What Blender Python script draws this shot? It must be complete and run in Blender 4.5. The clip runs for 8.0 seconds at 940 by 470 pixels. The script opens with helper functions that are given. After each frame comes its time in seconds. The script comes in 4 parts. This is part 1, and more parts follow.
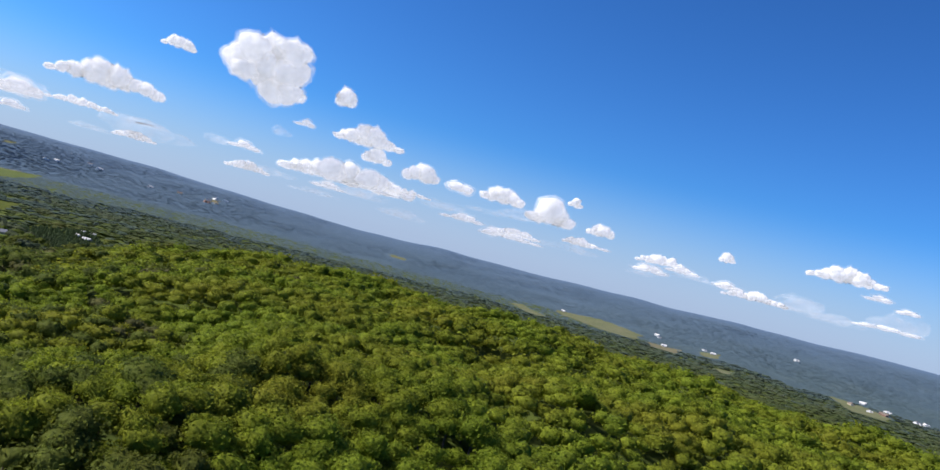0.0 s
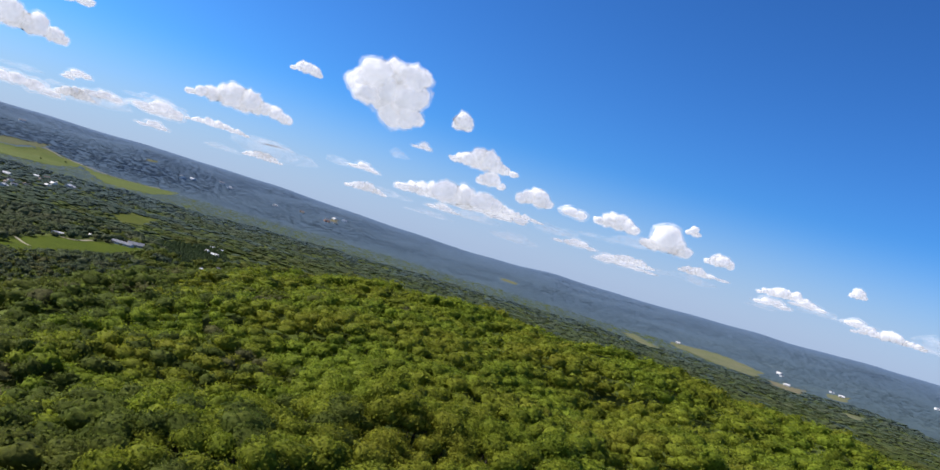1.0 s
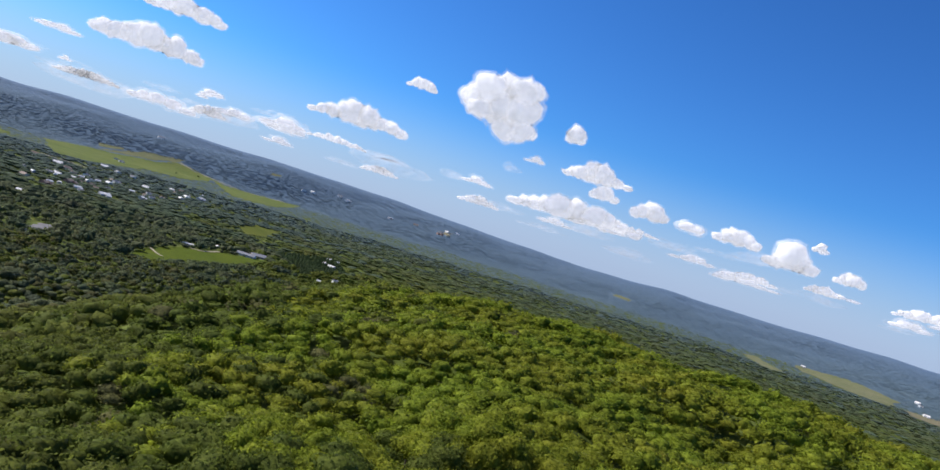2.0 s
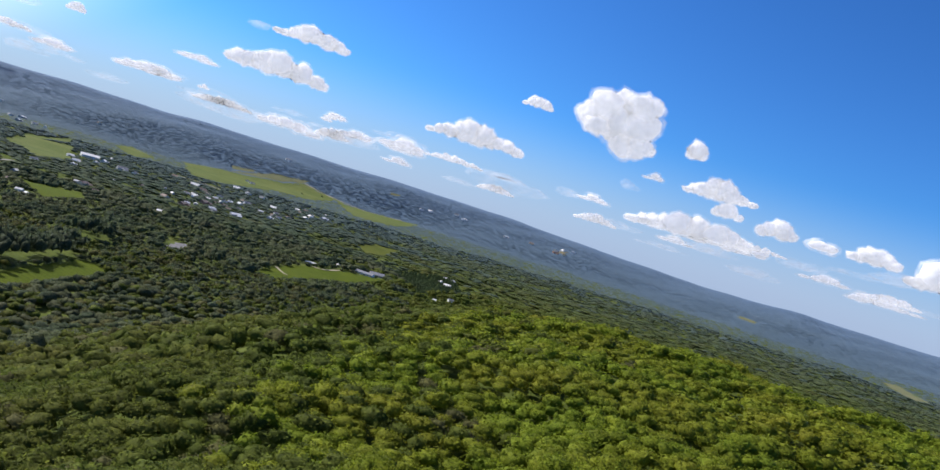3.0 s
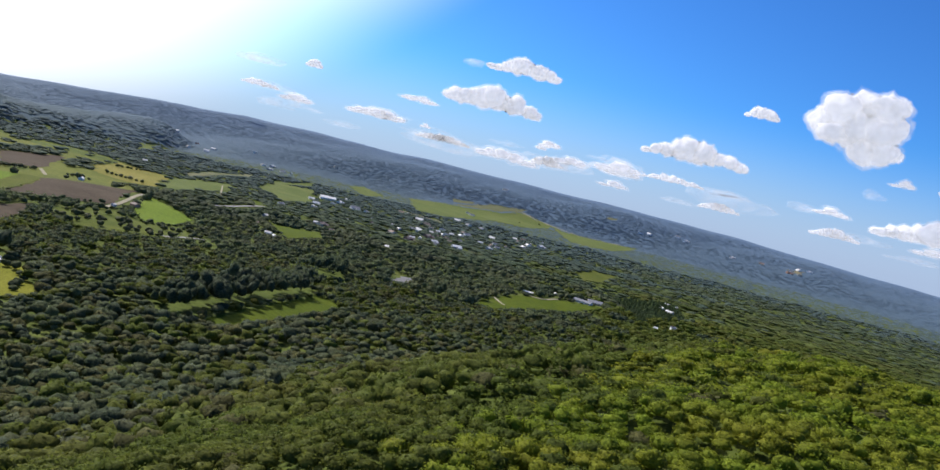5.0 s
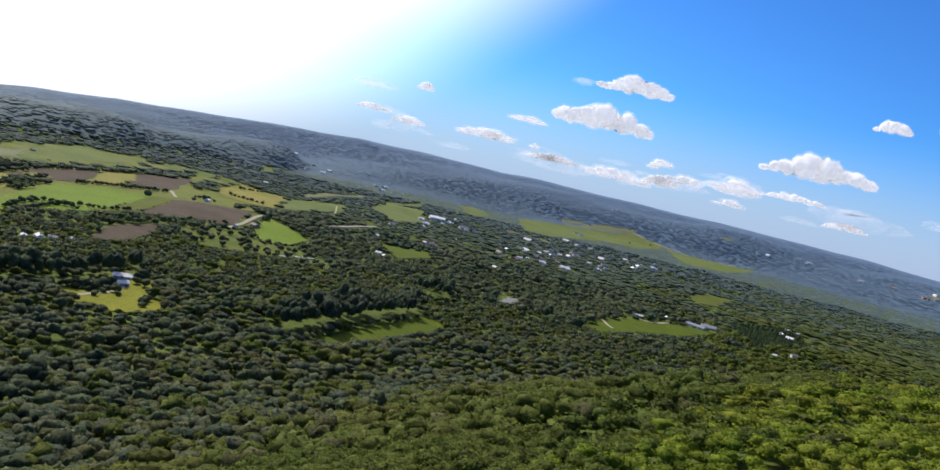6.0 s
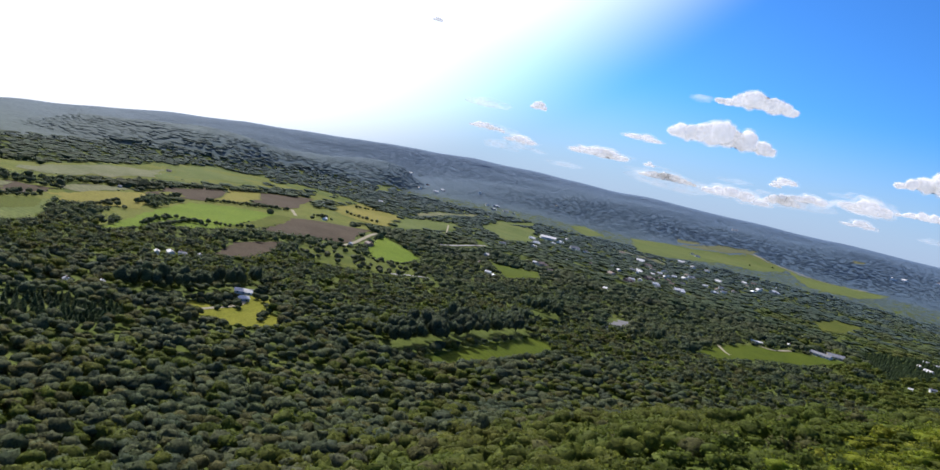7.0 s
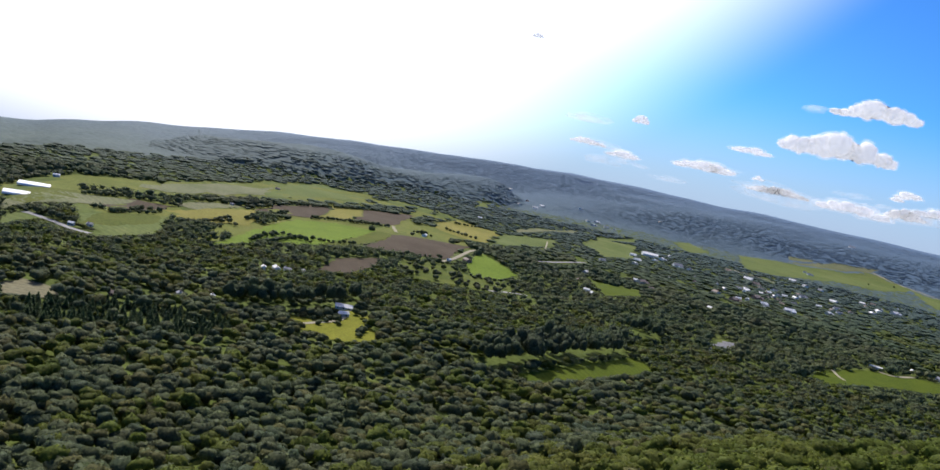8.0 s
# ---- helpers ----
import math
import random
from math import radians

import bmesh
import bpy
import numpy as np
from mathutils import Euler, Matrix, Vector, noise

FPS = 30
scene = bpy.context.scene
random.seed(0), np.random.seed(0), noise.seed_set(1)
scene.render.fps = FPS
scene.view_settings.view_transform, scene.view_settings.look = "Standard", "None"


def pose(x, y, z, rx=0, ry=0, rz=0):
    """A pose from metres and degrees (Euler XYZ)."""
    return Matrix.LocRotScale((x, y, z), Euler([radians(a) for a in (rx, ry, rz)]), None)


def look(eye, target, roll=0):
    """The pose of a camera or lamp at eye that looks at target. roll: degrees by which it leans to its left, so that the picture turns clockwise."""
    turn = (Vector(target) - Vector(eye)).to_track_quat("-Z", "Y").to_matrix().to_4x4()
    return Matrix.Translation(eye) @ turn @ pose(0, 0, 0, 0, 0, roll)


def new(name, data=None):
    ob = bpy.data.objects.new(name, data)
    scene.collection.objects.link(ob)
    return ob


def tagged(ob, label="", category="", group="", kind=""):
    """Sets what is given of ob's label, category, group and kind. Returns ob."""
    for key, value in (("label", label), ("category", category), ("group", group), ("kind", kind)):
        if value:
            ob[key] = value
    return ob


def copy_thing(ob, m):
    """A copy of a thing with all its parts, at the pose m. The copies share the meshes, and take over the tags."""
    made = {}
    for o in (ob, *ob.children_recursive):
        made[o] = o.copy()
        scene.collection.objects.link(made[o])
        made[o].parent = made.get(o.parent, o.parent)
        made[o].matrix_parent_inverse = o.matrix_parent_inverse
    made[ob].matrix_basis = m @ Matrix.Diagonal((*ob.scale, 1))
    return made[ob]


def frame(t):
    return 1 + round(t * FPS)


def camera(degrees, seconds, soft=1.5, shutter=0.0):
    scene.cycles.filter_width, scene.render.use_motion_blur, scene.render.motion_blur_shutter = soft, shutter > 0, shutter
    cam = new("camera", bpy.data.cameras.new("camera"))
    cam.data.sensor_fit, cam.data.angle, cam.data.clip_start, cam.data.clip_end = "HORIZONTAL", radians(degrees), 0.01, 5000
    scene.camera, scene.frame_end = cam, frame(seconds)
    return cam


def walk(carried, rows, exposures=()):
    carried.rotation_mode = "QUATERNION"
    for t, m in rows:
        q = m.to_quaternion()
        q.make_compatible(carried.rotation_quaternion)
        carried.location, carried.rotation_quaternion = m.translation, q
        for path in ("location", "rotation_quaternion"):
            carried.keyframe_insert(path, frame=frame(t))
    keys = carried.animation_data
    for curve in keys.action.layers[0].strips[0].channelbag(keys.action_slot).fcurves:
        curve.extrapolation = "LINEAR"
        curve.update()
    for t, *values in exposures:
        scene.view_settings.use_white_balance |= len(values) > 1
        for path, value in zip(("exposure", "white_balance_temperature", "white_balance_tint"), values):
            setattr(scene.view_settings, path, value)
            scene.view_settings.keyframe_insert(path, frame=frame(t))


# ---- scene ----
cam = camera(62.2, 8.0, soft=1.5)
# seconds, place, yaw to the left, pitch up, lean to the left
PATH = [
    (0, 1.4, -0.7, 150.1, -0.13, 1.15, 14.58),
    (0.5, 0.1, 5.0, 151.9, 4.13, 1.08, 15.59),
    (1, -1.1, 10.1, 153.7, 8.25, 0.62, 16.38),
    (2.5, -4.3, 22.9, 158.4, 20.62, -1.47, 17.00),
    (3, -5.2, 26.4, 159.8, 24.92, -2.03, 16.86),
    (3.5, -6.0, 29.7, 161.2, 28.82, -2.76, 16.25),
    (4, -6.7, 32.6, 162.5, 32.81, -3.49, 15.32),
    (4.5, -7.4, 35.3, 163.7, 36.83, -4.09, 14.34),
    (6, -8.9, 42.5, 167.3, 49.00, -4.97, 13.25),
    (6.5, -9.2, 44.6, 168.5, 53.20, -5.20, 13.25),
    (7, -9.5, 46.8, 169.7, 57.35, -5.51, 13.08),
    (7.5, -9.7, 48.9, 171.0, 61.15, -5.80, 12.76),
    (8, -9.8, 51.1, 172.2, 64.84, -6.03, 12.48),
]


def heading(yaw, pitch):
    a, e = radians(yaw), radians(pitch)
    return Vector((-math.sin(a) * math.cos(e), math.cos(a) * math.cos(e), math.sin(e)))


walk(cam, [(t, look((x, y, z), Vector((x, y, z)) + heading(yaw, pitch), roll)) for t, x, y, z, yaw, pitch, roll in PATH], [(0.0, 0.58), (5.0, 0.60), (8.0, 0.62)])

# ---- sky and sun ----
SUN_YAW, SUN_HEIGHT = 89, 41
world = bpy.data.worlds.new("sky")
scene.world = world
world.use_nodes = True
nodes, links = world.node_tree.nodes, world.node_tree.links
nodes.clear()
sky = nodes.new("ShaderNodeTexSky")
sky.sky_type = "NISHITA"
sky.sun_disc = False
sky.sun_elevation = radians(SUN_HEIGHT)
sky.sun_rotation = radians(-SUN_YAW)
sky.altitude = 300
sky.air_density, sky.dust_density, sky.ozone_density = 1.0, 0.4, 3.0
back = nodes.new("ShaderNodeBackground")
back.inputs["Strength"].default_value = 0.041
tint = nodes.new("ShaderNodeMix")
tint.data_type, tint.blend_type = "RGBA", "MULTIPLY"
tint.inputs[0].default_value = 1.0
tint.inputs[7].default_value = (0.50, 1.0, 1.55, 1)
links.new(sky.outputs[0], tint.inputs[6])
deep = nodes.new("ShaderNodeGamma")
deep.inputs[1].default_value = 1.2
links.new(tint.outputs[2], deep.inputs[0])
# summer haze pales the sky along the whole horizon
where, split = nodes.new("ShaderNodeTexCoord"), nodes.new("ShaderNodeSeparateXYZ")
fade, pale = nodes.new("ShaderNodeMapRange"), nodes.new("ShaderNodeMix")
fade.interpolation_type = "SMOOTHSTEP"
fade.inputs["From Min"].default_value, fade.inputs["From Max"].default_value = 0.0, 0.15
fade.inputs["To Min"].default_value, fade.inputs["To Max"].default_value = 0.75, 0.0
pale.data_type, pale.blend_type = "RGBA", "MIX"
pale.inputs[7].default_value = (7.9, 9.2, 13.2, 1)
links.new(where.outputs["Generated"], split.inputs[0])
links.new(split.outputs["Z"], fade.inputs["Value"])
links.new(fade.outputs[0], pale.inputs[0])
links.new(deep.outputs[0], pale.inputs[6])
# the bright ring of haze about the sun
near_sun, ring, glare = nodes.new("ShaderNodeVectorMath"), nodes.new("ShaderNodeMapRange"), nodes.new("ShaderNodeMix")
near_sun.operation = "DOT_PRODUCT"
near_sun.inputs[1].default_value = heading(SUN_YAW, SUN_HEIGHT)
ring.interpolation_type = "SMOOTHSTEP"
ring.inputs["From Min"].default_value, ring.inputs["From Max"].default_value = math.cos(radians(49.5)), math.cos(radians(35))
ring.inputs["To Min"].default_value, ring.inputs["To Max"].default_value = 0.0, 1.0
glare.data_type, glare.blend_type = "RGBA", "ADD"
glare.inputs[7].default_value = (23.0, 19.5, 17.0, 1)
links.new(where.outputs["Generated"], near_sun.inputs[0])
links.new(near_sun.outputs["Value"], ring.inputs["Value"])
links.new(ring.outputs[0], glare.inputs[0])
links.new(pale.outputs[2], glare.inputs[6])
links.new(glare.outputs[2], back.inputs[0])
links.new(back.outputs[0], nodes.new("ShaderNodeOutputWorld").inputs[0])

sun = new("sun", bpy.data.lights.new("sun", "SUN"))
sun.data.energy, sun.data.angle, sun.data.color = 3.5, radians(0.53), (1.0, 0.95, 0.86)
sun.matrix_world = look(tuple(3000 * heading(SUN_YAW, SUN_HEIGHT)), (0, 0, 0))

# ---- materials ----
def shader(name, rough=0.8, spec=0.2):
    m = bpy.data.materials.new(name)
    m.use_nodes = True
    tree = m.node_tree
    bsdf = tree.nodes["Principled BSDF"]
    bsdf.inputs["Roughness"].default_value = rough
    bsdf.inputs["Specular IOR Level"].default_value = spec
    return m, tree.nodes, tree.links, bsdf


def noise_at(nodes, links, size, detail=3.0, rough=0.6):
    """A noise of humps of about that many metres, by the place in the world."""
    where = nodes.new("ShaderNodeNewGeometry")
    tex = nodes.new("ShaderNodeTexNoise")
    tex.inputs["Scale"].default_value = 1.0 / size
    tex.inputs["Detail"].default_value = detail
    tex.inputs["Roughness"].default_value = rough
    links.new(where.outputs["Position"], tex.inputs["Vector"])
    return tex.outputs["Fac"]


def ramp(nodes, links, fac, stops):
    node = nodes.new("ShaderNodeValToRGB")
    e = node.color_ramp.elements
    while len(e) < len(stops):
        e.new(0.5)
    for el, (pos, col) in zip(e, stops):
        el.position, el.color = pos, (*col, 1)
    links.new(fac, node.inputs[0])
    return node.outputs[0]


def mixed(nodes, links, fac, a, b, how="MIX"):
    node = nodes.new("ShaderNodeMix")
    node.data_type, node.blend_type = "RGBA", how
    for socket, v in ((node.inputs[0], fac), (node.inputs[6], a), (node.inputs[7], b)):
        if isinstance(v, (int, float)):
            socket.default_value = v
        elif isinstance(v, tuple):
            socket.default_value = (*v, 1)
        else:
            links.new(v, socket)
    return node.outputs[2]


def bump(nodes, links, bsdf, fac, strength, distance):
    node = nodes.new("ShaderNodeBump")
    node.inputs["Strength"].default_value, node.inputs["Distance"].default_value = strength, distance
    links.new(fac, node.inputs["Height"])
    links.new(node.outputs[0], bsdf.inputs["Normal"])


def foliage(name, dark, mid, light, patch, tree_size, patch_size, thin=0.25, relief=0.8, spread=0.42, spec=0.12, clump=0.7, hazy=None):
    """Leaves: tone by clump, with the shade of leaf gaps painted in, by tree and by patch of the wood, and some light
    through them. The last argument is a haze colour, painted into the leaves with distance.
    """
    m, nodes, links, bsdf = shader(name, 0.7, spec)
    col = ramp(nodes, links, noise_at(nodes, links, tree_size, 2.0), [(0.3, dark), (0.52, mid), (0.72, light)])
    big = ramp(nodes, links, noise_at(nodes, links, patch_size, 3.0), [(0.42, (0, 0, 0)), (0.68, (1, 1, 1))])
    col = mixed(nodes, links, big, col, patch)
    # haze painted into the leaf colour, stronger from 1500 m outwards
    if hazy:
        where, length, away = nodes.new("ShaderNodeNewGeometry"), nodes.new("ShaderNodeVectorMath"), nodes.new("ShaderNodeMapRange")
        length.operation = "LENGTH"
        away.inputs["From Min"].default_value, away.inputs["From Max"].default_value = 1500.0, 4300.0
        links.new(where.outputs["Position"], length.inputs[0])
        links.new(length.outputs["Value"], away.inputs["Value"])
        col = mixed(nodes, links, away.outputs[0], col, hazy)
    isle = nodes.new("ShaderNodeNewGeometry")
    tone = ramp(nodes, links, isle.outputs["Random Per Island"], [(0.0, (1 - spread, 1 - spread, 1 - spread)), (1.0, (1 + spread, 1 + spread, 1 + spread))])
    col = mixed(nodes, links, 1.0, col, tone, "MULTIPLY")
    if relief:
        # speckle with the gaps' shade and the leaf tops' light painted into the colour
        grain = noise_at(nodes, links, clump, 3.0, 0.65)
        col = mixed(nodes, links, 1.0, col, ramp(nodes, links, grain, [(0.32, (0.55, 0.57, 0.6)), (0.5, (1.0, 1.0, 1.0)), (0.68, (1.45, 1.42, 1.3))]), "MULTIPLY")
        bump(nodes, links, bsdf, noise_at(nodes, links, clump * 1.3, 4.0, 0.7), relief, clump * 0.9)
    links.new(col, bsdf.inputs["Base Color"])
    through_leaf = nodes.new("ShaderNodeBsdfTranslucent")
    links.new(col, through_leaf.inputs[0])
    mix = nodes.new("ShaderNodeMixShader")
    mix.inputs[0].default_value = thin
    links.new(bsdf.outputs[0], mix.inputs[1])
    links.new(through_leaf.outputs[0], mix.inputs[2])
    links.new(mix.outputs[0], nodes["Material Output"].inputs[0])
    return m


def land(name, stops, size, fine, rows=0.0, turn=0.0, rough=0.9):
    """Soil, grass or crop: patches, fine grain and, where it is sown, rows."""
    m, nodes, links, bsdf = shader(name, rough, 0.03)
    col = ramp(nodes, links, noise_at(nodes, links, size, 5.0, 0.65), stops)
    grain = ramp(nodes, links, noise_at(nodes, links, fine, 4.0, 0.7), [(0.3, (0.7, 0.7, 0.7)), (0.7, (1.25, 1.25, 1.2))])
    col = mixed(nodes, links, 1.0, col, grain, "MULTIPLY")
    if rows:
        where, spin, wave = nodes.new("ShaderNodeNewGeometry"), nodes.new("ShaderNodeMapping"), nodes.new("ShaderNodeTexWave")
        spin.inputs["Rotation"].default_value = (0, 0, radians(turn))
        wave.inputs["Scale"].default_value = 0.31 / rows
        wave.inputs["Distortion"].default_value = 1.5
        links.new(where.outputs["Position"], spin.inputs[0])
        links.new(spin.outputs[0], wave.inputs[0])
        col = mixed(nodes, links, 1.0, col, ramp(nodes, links, wave.outputs["Fac"], [(0.2, (0.93, 0.93, 0.92)), (0.8, (1.05, 1.05, 1.04))]), "MULTIPLY")
    links.new(col, bsdf.inputs["Base Color"])
    bump(nodes, links, bsdf, noise_at(nodes, links, fine * 0.6, 3.0), 0.4, fine * 0.1)
    return m


def paint(name, colour, rough=0.6, spec=0.3, wear=0.25, metal=0.0):
    m, nodes, links, bsdf = shader(name, rough, spec)
    low = tuple(c * (1 - wear) for c in colour)
    col = ramp(nodes, links, noise_at(nodes, links, 3.0, 5.0, 0.7), [(0.35, low), (0.65, colour)])
    links.new(col, bsdf.inputs["Base Color"])
    bsdf.inputs["Metallic"].default_value = metal
    bump(nodes, links, bsdf, noise_at(nodes, links, 0.4, 3.0), 0.2, 0.05)
    return m


# haze blue for the leaf colours of woods further off
HAZE_BLUE = (0.118, 0.178, 0.260)
LEAF_HILL = foliage("leaves_hill", (0.110, 0.156, 0.015), (0.165, 0.216, 0.020), (0.217, 0.262, 0.024), (0.188, 0.196, 0.021), 5.0, 45.0, 0.45, 0.5, 0.20, 0.06, 0.6)
LEAF_VALLEY = foliage("leaves_valley", (0.080, 0.104, 0.050), (0.105, 0.130, 0.061), (0.139, 0.161, 0.074), (0.118, 0.127, 0.067), 9.0, 110.0, 0.5, 0.5, 0.17, 0.05, 1.5)
LEAF_LUSH = foliage("leaves_lush", (0.074, 0.099, 0.018), (0.101, 0.131, 0.024), (0.132, 0.158, 0.031), (0.118, 0.126, 0.026), 8.0, 70.0, 0.5, 0.5, 0.22, 0.05, 1.2, HAZE_BLUE)
LEAF_RUST = foliage("leaves_rust", (0.092, 0.096, 0.036), (0.116, 0.118, 0.043), (0.142, 0.142, 0.051), (0.114, 0.113, 0.045), 8.0, 70.0, 0.5, 0.5, 0.22, 0.05, 1.2)
LEAF_DEEP = foliage("leaves_deep", (0.060, 0.084, 0.046), (0.081, 0.108, 0.058), (0.106, 0.134, 0.068), (0.083, 0.103, 0.061), 8.0, 70.0, 0.5, 0.5, 0.17, 0.05, 1.4)
# these base greens lean grey and blue: haze painted into the far leaves
LEAF_PLAIN = foliage("leaves_plain", (0.060, 0.086, 0.046), (0.080, 0.108, 0.055), (0.106, 0.134, 0.067), (0.090, 0.113, 0.059), 22.0, 240.0, 0.4, 0.4, 0.2, 0.03, 4.0, HAZE_BLUE)
LEAF_FAR = foliage("leaves_far", (0.060, 0.086, 0.060), (0.073, 0.101, 0.069), (0.092, 0.120, 0.080), (0.062, 0.088, 0.069), 90.0, 420.0, 0.2, 0.0, 0.0, 0.03, hazy=HAZE_BLUE)
LEAF_HIGH = foliage("leaves_high", (0.060, 0.086, 0.060), (0.073, 0.101, 0.069), (0.092, 0.120, 0.080), (0.062, 0.088, 0.069), 90.0, 420.0, 0.2, 0.0, 0.08, 0.03, hazy=HAZE_BLUE)
LEAF_CONE = foliage("needles", (0.044, 0.074, 0.028), (0.062, 0.096, 0.037), (0.085, 0.120, 0.046), (0.060, 0.088, 0.039), 6.0, 60.0, 0.5, 0.6, 0.3, 0.05, 0.9)
BARK = land("bark", [(0.3, (0.06, 0.05, 0.04)), (0.7, (0.16, 0.14, 0.12))], 0.6, 0.08)
FLOOR = land("forest_floor", [(0.3, (0.058, 0.080, 0.020)), (0.5, (0.084, 0.110, 0.026)), (0.75, (0.114, 0.132, 0.038))], 60.0, 4.0)
CROPS = {
    "bright": land("bright_grass", [(0.3, (0.100, 0.152, 0.019)), (0.7, (0.134, 0.184, 0.025))], 70, 3, 7, 25),
    "olive": land("olive_grass", [(0.3, (0.068, 0.088, 0.015)), (0.7, (0.099, 0.109, 0.022))], 60, 3, 8, 30),
    "plough": land("ploughed_soil", [(0.3, (0.060, 0.046, 0.032)), (0.7, (0.091, 0.072, 0.052))], 60, 3, 6, 40),
    "straw": land("ripe_crop", [(0.3, (0.151, 0.149, 0.034)), (0.7, (0.212, 0.187, 0.050))], 80, 3, 8, 15),
    "meadow": land("meadow", [(0.25, (0.078, 0.108, 0.030)), (0.5, (0.104, 0.131, 0.040)), (0.75, (0.136, 0.150, 0.052))], 90, 4, 10, 60),
    "pale": land("pale_crop", [(0.3, (0.114, 0.130, 0.062)), (0.7, (0.166, 0.166, 0.099))], 70, 4, 9, 75),
    "lawn": land("lawn", [(0.3, (0.052, 0.077, 0.008)), (0.7, (0.080, 0.104, 0.011))], 40, 2, 6, 100),
    "farm": land("mown_grass", [(0.3, (0.128, 0.140, 0.016)), (0.7, (0.186, 0.184, 0.026))], 30, 2),
    "tan": land("stubble", [(0.3, (0.140, 0.130, 0.082)), (0.7, (0.190, 0.175, 0.110))], 50, 3, 7, 10),
    "pasture": land("rough_pasture", [(0.25, (0.086, 0.105, 0.024)), (0.5, (0.118, 0.134, 0.030)), (0.75, (0.151, 0.152, 0.040))], 70, 4, 9, 50),
    "scrub": land("scrub_grass", [(0.3, (0.060, 0.085, 0.016)), (0.7, (0.105, 0.120, 0.025))], 30, 3),
}
WHITE = paint("white_boards", (0.78, 0.78, 0.76))
CREAM = paint("cream_boards", (0.62, 0.55, 0.42))
BRICK = paint("red_brick_wall", (0.34, 0.20, 0.15))
GREY = paint("grey_boards", (0.42, 0.43, 0.44))
SLATE = paint("grey_shingles", (0.20, 0.21, 0.23), 0.7)
LIGHT_ROOF = paint("pale_metal_roof", (0.74, 0.73, 0.71), 0.8, 0.1)
BROWN_ROOF = paint("brown_shingles", (0.22, 0.17, 0.14), 0.8)
PANE = paint("dark_window_glass", (0.03, 0.04, 0.05), 0.15, 0.6)
FILM = paint("white_greenhouse_film", (0.66, 0.68, 0.70), 0.35, 0.5, 0.1)
TARMAC = land("pale_road", [(0.3, (0.22, 0.22, 0.21)), (0.7, (0.32, 0.31, 0.30))], 12, 0.8)
GRAVEL = land("gravel_track", [(0.3, (0.24, 0.22, 0.16)), (0.7, (0.34, 0.31, 0.23))], 10, 0.8)
LOT = land("parking_asphalt", [(0.3, (0.12, 0.12, 0.13)), (0.7, (0.20, 0.20, 0.21))], 15, 0.8)

# ---- the lie of the land: heights in metres over the valley floor ----
def smooth(a, b, v):
    k = np.clip((v - a) / (b - a), 0, 1)
    return k * k * (3 - 2 * k)


def waves(x, y, size, seed):
    """A cheap rolling noise of about -1 to 1, with humps of about that size."""
    out = np.zeros_like(x, dtype=float)
    rng = np.random.default_rng(seed)
    for n in range(7):
        a, p = rng.uniform(0, 2 * math.pi, 2)
        k = 2 * math.pi / size * rng.uniform(0.6, 1.7)
        out += np.sin(k * (x * math.cos(a) + y * math.sin(a)) + p + 1.3 * np.sin(0.45 * k * (y * math.cos(a) - x * math.sin(a)) + 2 * p))
    return out / 3.2


def hill_edge(yaw):
    """How far off, by the bearing, the hills round the valley begin."""
    return np.interp(yaw, [-180, -60, -25, -8, 30, 55, 75, 88, 98, 180], [2300, 2200, 2300, 2950, 3350, 2950, 2350, 1850, 1650, 1800])


def rim(yaw):
    """The skyline, by the bearing: how far off the last ridge is set and how high, bent to fit the camera's view."""
    far = np.interp(yaw, [-180, 58, 74, 78, 82, 86, 90, 94, 98, 180], [4300, 4300, 3900, 3700, 3400, 3150, 2900, 2700, 2550, 2550])
    high = np.interp(yaw, [-180, -31, -18, -5, 8, 20, 31, 50, 58, 66, 74, 78, 82, 86, 90, 93.5, 97, 180], [140, 142, 134, 118, 112, 148, 172, 176, 172, 136, 98, 72, 50, 24, 6, -12, -22, 40])
    a = np.radians(yaw)
    return far, high + 5 * waves(1000 * np.cos(a), 1000 * np.sin(a), 300, 9) + 2.5 * waves(1000 * np.cos(a), 1000 * np.sin(a), 90, 8)


def spur(yaw):
    """The nearer wooded ridge in front of the skyline, by the bearing: how far off its crest runs and how high it is."""
    far = np.interp(yaw, [50, 58, 66, 73, 80, 88], [3400, 3200, 2950, 2650, 2500, 2350])
    high = np.interp(yaw, [50, 55, 58, 62, 66.5, 71.5, 73.3, 76.5, 79, 82, 85, 89, 93], [100, 135, 125, 92, 70, 58, 74, 84, 66, 52, 28, -20, -40])
    return far, high


